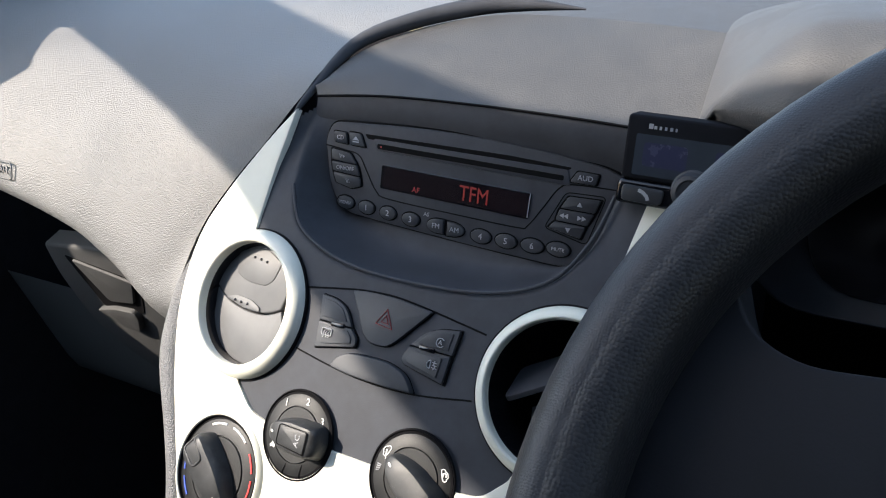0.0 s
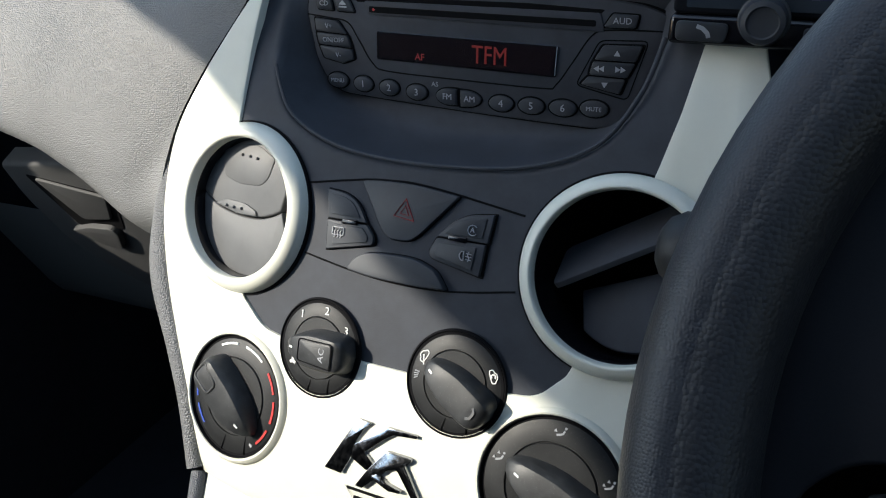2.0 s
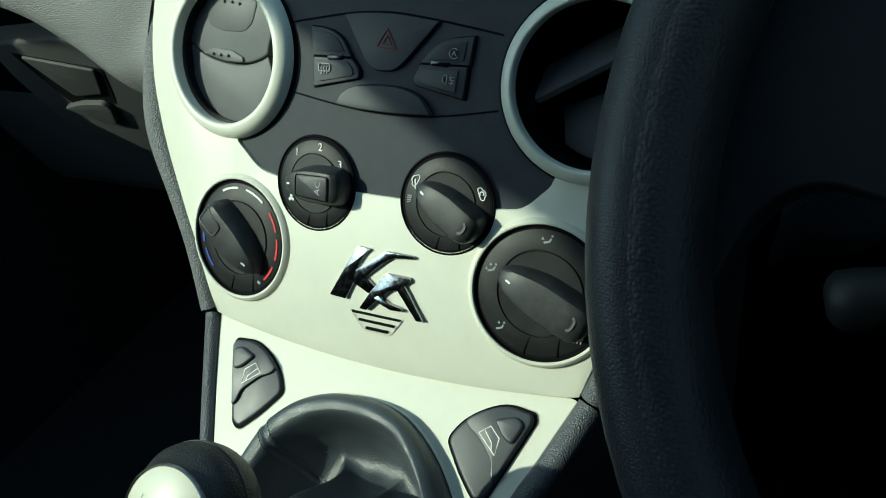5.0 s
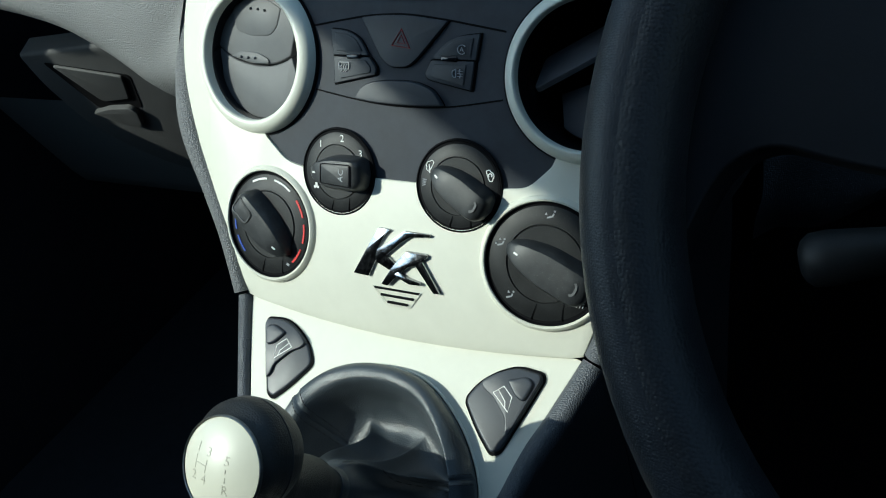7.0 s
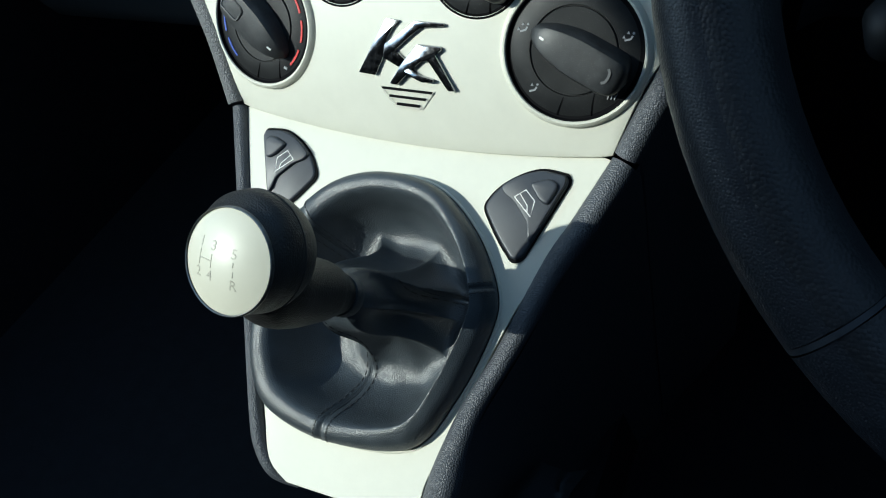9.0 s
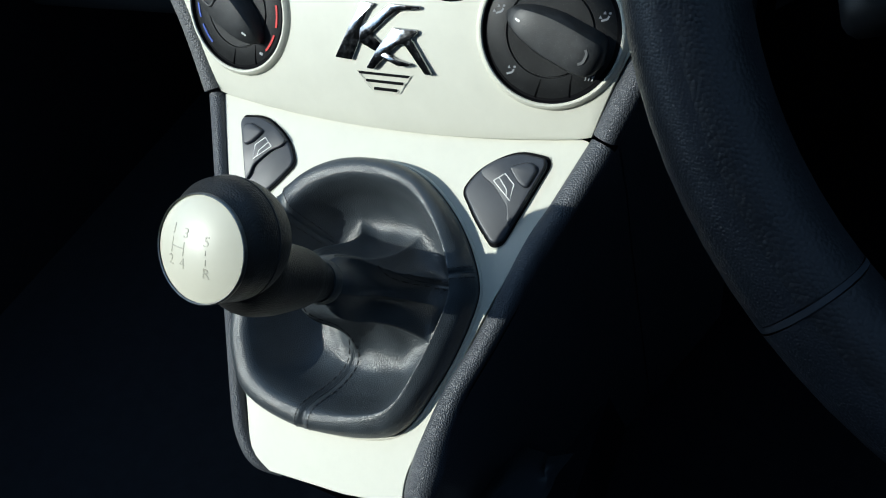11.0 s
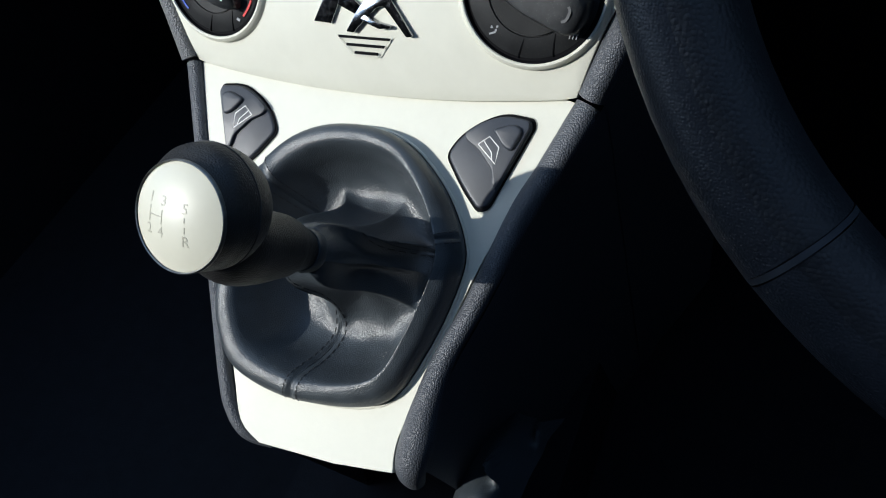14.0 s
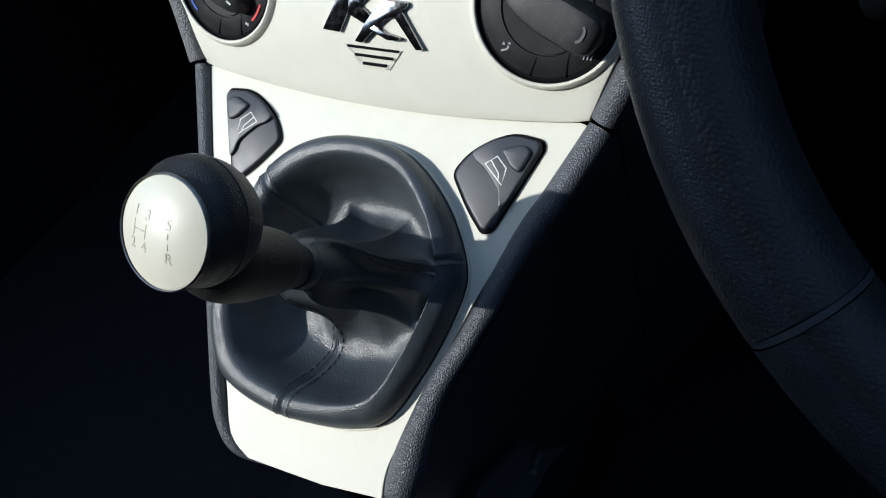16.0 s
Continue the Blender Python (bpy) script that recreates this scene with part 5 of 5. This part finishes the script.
# the dash top back to the windscreen
rows = []
for j in range(10):
    t = j / 9
    rows.append([(-0.10 + 0.08 * i, 0.25 + 0.31 * t, 0.262 + 0.018 * math.sin(math.pi * min(t * 1.2, 1)) * 0.6 - 0.016 * t) for i in range(11)])
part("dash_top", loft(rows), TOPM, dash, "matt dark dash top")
part("demister_slot", slab(rounded([(-0.06, 0.515), (0.45, 0.515), (0.45, 0.53), (-0.06, 0.53)], 0.004, 3), 0.250, 0.256, 0.001, 2), GAP, dash)
part("screen_edge", tube([(-0.72, 0.556, 0.252), (0.0, 0.560, 0.254), (0.72, 0.556, 0.252)], 0.006, 10), GAP, dash, "black rubber windscreen edge")

# instrument hood and its clocks behind the wheel
cluster = thing("instrument_cluster", BASE, "dark instrument cluster under a grained hood", "instrument cluster")
secs = []
HOOD = [(0.150, 0.141, 0.238, 0.287), (0.160, 0.140, 0.244, 0.288), (0.190, 0.1375, 0.258, 0.2875), (0.220, 0.135, 0.2705, 0.286), (0.250, 0.131, 0.271, 0.283), (0.300, 0.126, 0.267, 0.276), (0.360, 0.118, 0.257, 0.264), (0.420, 0.110, 0.245, 0.250)]
for y, x_c, z_c, z_t in HOOD:
    row = []
    for i in range(49):
        x = x_c + (0.676 - 2 * x_c) * i / 48
        t = max(min(min(x - x_c, 0.676 - x_c - x) / 0.055, 1), 0)
        row.append((x, y, z_c + (z_t - z_c) * math.sin(math.pi / 2 * t) ** 0.8 + 0.006 * math.sin(math.pi * i / 48)))
    secs.append(row)
brow = secs[0]
nose = lambda p, k, y: (p[0], 0.150 - (0.150 - y) * max(0, min((p[2] - 0.25) / 0.037, 1)), p[2] if p[2] < 0.25 else 0.25 + (p[2] - 0.25) * k)
secs = [[(p[0], 0.180, 0.215) for p in brow], [nose(p, 0.0, 0.121) for p in brow], [nose(p, 0.30, 0.120) for p in brow], [nose(p, 0.78, 0.132) for p in brow]] + secs
part("hood", loft(secs), TOPM, cluster, "grained arched hood")
face_m = axes_frame((0.335, 0.185, 0.190), (1, 0, 0), (0, 0.35, 0.94))
part("surround", slab(rounded(mm([(-165, -48), (165, -48), (185, 20), (120, 62), (-120, 62), (-185, 20)]), 0.03, 6), -0.012, 0.0, 0.003, 2), DARK, cluster, m=face_m)
part("glass", slab(rounded(mm([(-140, -36), (140, -36), (150, 22), (100, 50), (-100, 50), (-150, 22)]), 0.03, 6), 0.0, 0.003, 0.001, 2), BLACK, cluster, "dark glossy instrument glass", m=face_m)
for x, r_ in ((-70, 34), (55, 42)):
    part("clock", lathe([(r_ / 1000, 0.0032), (r_ / 1000, 0.0042), (r_ / 1000 - 0.002, 0.0046), (r_ / 1000 - 0.003, 0.0032)], 60), SWITCH, cluster, m=face_m @ at(x, 6))
    part("needle", slab(mm([(-1, 0), (1, 0), (0.3, r_ * 0.8), (-0.3, r_ * 0.8)]), 0.0034, 0.0044), DREDP, cluster, "dull red needle", smooth=False, m=face_m @ at(x, 6, 0, 120))

# the word on the passenger airbag cover
airbag_m = axes_frame((-0.362, 0.0945, 0.177), (1, -0.05, 0), (0, 0.25, 0.96))
lettering("AIRBAG", 0.0085, PADM, dash, airbag_m, depth=0.0005, label="raised airbag lettering")
frame_line = rounded([(-0.0195, -0.0062), (0.0195, -0.0062), (0.0195, 0.0062), (-0.0195, 0.0062)], 0.003, 4)
part("airbag_frame", tube([(x, y, 0.0) for x, y in frame_line], 0.0006, 6, closed=True), PADM, dash, "raised frame round the lettering", m=airbag_m)

# ---- glovebox under the passenger pad ----
glove = thing("glovebox", BASE, "dark glovebox lid with a sunken pull handle", "glovebox")
gm = axes_frame((-0.40, 0.186, 0.02), (1, 0.02, 0), (0, -0.32, 0.95))
# Outline follows the sunlit patch: the shadow's edge is cut into the lid's shape.
part("lid", slab(mm(rounded([(-68, 47), (120, 70), (90, -60), (5, -134), (-23, -123), (-58, -92), (-76, -62), (-80, 0)], [5, 10, 30, 10, 10, 14, 10, 20], 4)), -0.02, 0.0, 0.004, 3), GLOVEM, glove, "grey grained lid")
# Thin black sheet on the lid paints the shade inside the recess.
part("handle_recess", slab(mm(rounded([(-43, 38), (52, 24), (27, -24), (-33, -29)], [3, 5, 6, 5], 4)), -0.002, 0.0006, 0.0003, 1), GAP, glove, "dark handle recess")
part("handle", slab(mm(rounded([(-32, 36), (44, 24), (25, -8), (-14, -15)], [3, 4, 4, 6], 4)), -0.002, 0.003, 0.002, 3), GLOVEM, glove, "grey pull flap")
part("handle_lip", slab(mm(rounded([(-41, -31), (-12, -22), (16, -19), (21, -26), (10, -48), (-8, -49)], [3, 6, 4, 3, 4, 6], 4)), -0.002, 0.006, 0.004, 3), GLOVEM, glove)
rows = [[(u / 1000, v / 1000, n / 1000) for u in range(-300, 281, 20)] for v, n in ((-60, -28), (-150, -24), (-205, -22), (-228, -24), (-242, -31), (-248, -42), (-246, -80))]
part("lower_door", loft(rows), VENTM, glove, "smooth dark lower door with a rolled edge")
for part_ob in glove.children:
    part_ob.matrix_basis = gm

# ---- the unseen cabin round it, its openings cut to shape the sunlight ----
def wall(name, outlines, axis_x, thick, label):
    """Upright panels across the car, from outlines in (y, z)."""
    bm = bmesh.new()
    for o in outlines:
        merge(bm, slab([(y, z) for y, z in o], 0, thick))
    m = Matrix(((0, 0, 1, axis_x), (1, 0, 0, 0), (0, 1, 0, 0), (0, 0, 0, 1)))
    return tagged(part(name, bm, SHELL, m=m, smooth=False), label, "car body side", kind="structure")


# Opening traced back from the light's edges; notch and rear corners block stray sun.
RAIL = [(-0.845, 0.838), (-0.90, 0.945), (-0.965, 1.045), (-0.88, 1.125), (-0.79, 1.185), (-0.72, 1.190), (-0.68, 1.175), (-0.60, 1.152), (-0.48, 1.120), (-0.412, 1.106), (-0.342, 1.079), (-0.235, 1.030), (-0.108, 0.966), (-0.067, 0.922), (-0.135, 0.915), (-0.13, 0.838), (-0.12, 0.765), (-0.072, 0.735), (-0.058, 0.705), (-0.036, 0.663), (-0.004, 0.600)]
PILLAR = [(0.60, 0.70), (0.25, 0.885), (-0.124, 1.079), (-0.331, 1.182), (-0.415, 1.222), (-0.517, 1.281), (-0.575, 1.31)]     # the screen pillar's outer edge
for name, x in (("wall_left", -0.70), ("wall_right", 0.70)):
    lower = [(-1.6, 0), (0.66, 0), (0.66, 0.600), (-1.6, 0.600)]
    upper = [(-1.6, 1.31), (-1.6, 0.600), (-0.45, 0.600), (-0.62, 0.700)] + RAIL + [(0.66, 0.600), (0.66, 0.66)] + PILLAR
    wall(name, [lower, upper], x, 0.04, "dark unseen car body side with window opening")
tagged(part("floor", slab([(-0.76, -1.62), (0.76, -1.62), (0.76, 0.70), (-0.76, 0.70)], -0.03, 0), SHELL, smooth=False), "dark carpeted car floor", "floor", kind="structure")
tagged(part("ceiling", slab([(-0.76, -1.62), (0.76, -1.62), (0.76, -0.578), (-0.76, -0.578)], 1.30, 1.33), SHELL, smooth=False), "dark car roof lining", "ceiling", kind="structure")
front_m = Matrix(((1, 0, 0, 0), (0, 0, -1, 0.68), (0, 1, 0, 0), (0, 0, 0, 1)))
tagged(part("wall_front", slab([(-0.76, 0), (0.76, 0), (0.76, 0.66), (-0.76, 0.66)], 0, 0.03), SHELL, m=front_m, smooth=False), "dark bulkhead under the windscreen", "bulkhead", kind="structure")
# Unseen wall, closed up to the roof so no light enters from behind.
back_m = Matrix(((1, 0, 0, 0), (0, 0, -1, -1.58), (0, 1, 0, 0), (0, 0, 0, 1)))
tagged(part("wall_back", slab([(-0.76, 0), (0.76, 0), (0.76, 1.30), (-0.76, 1.30)], 0, 0.03), SHELL, m=back_m, smooth=False), "unseen rear wall added to keep light out", "bulkhead", kind="structure")
# lower panels that close the footwells
tagged(part("knee_panel", slab([(0.13, 0.0), (0.72, 0.0), (0.72, 0.55), (0.13, 0.55)], 0, 0.02), SHELL, m=Matrix(((1, 0, 0, 0), (0, -0.1, -1, 0.56), (0, 1, -0.1, 0.02), (0, 0, 0, 1))), smooth=False), "dark lower dash panel above pedals", "panel", kind="structure")
tunnel = slab([(-0.09, -1.5), (0.09, -1.5), (0.10, 0.5), (-0.10, 0.5)], 0.0, 0.12, 0.04, 4)
tagged(part("tunnel", tunnel, SHELL), "dark carpeted floor tunnel", "floor tunnel", kind="structure")
# Unseen block, added to keep the sun out of the driver's footwell.
sun_blocker = slab([(-0.10, 0.20), (0.10, 0.20), (0.10, 0.66), (-0.10, 0.66)], 0.0, 0.58, 0.02, 2)
tagged(part("sun_block_core", sun_blocker, SHELL), "unseen dark block behind the console, stops stray sun", "bulkhead", kind="structure")
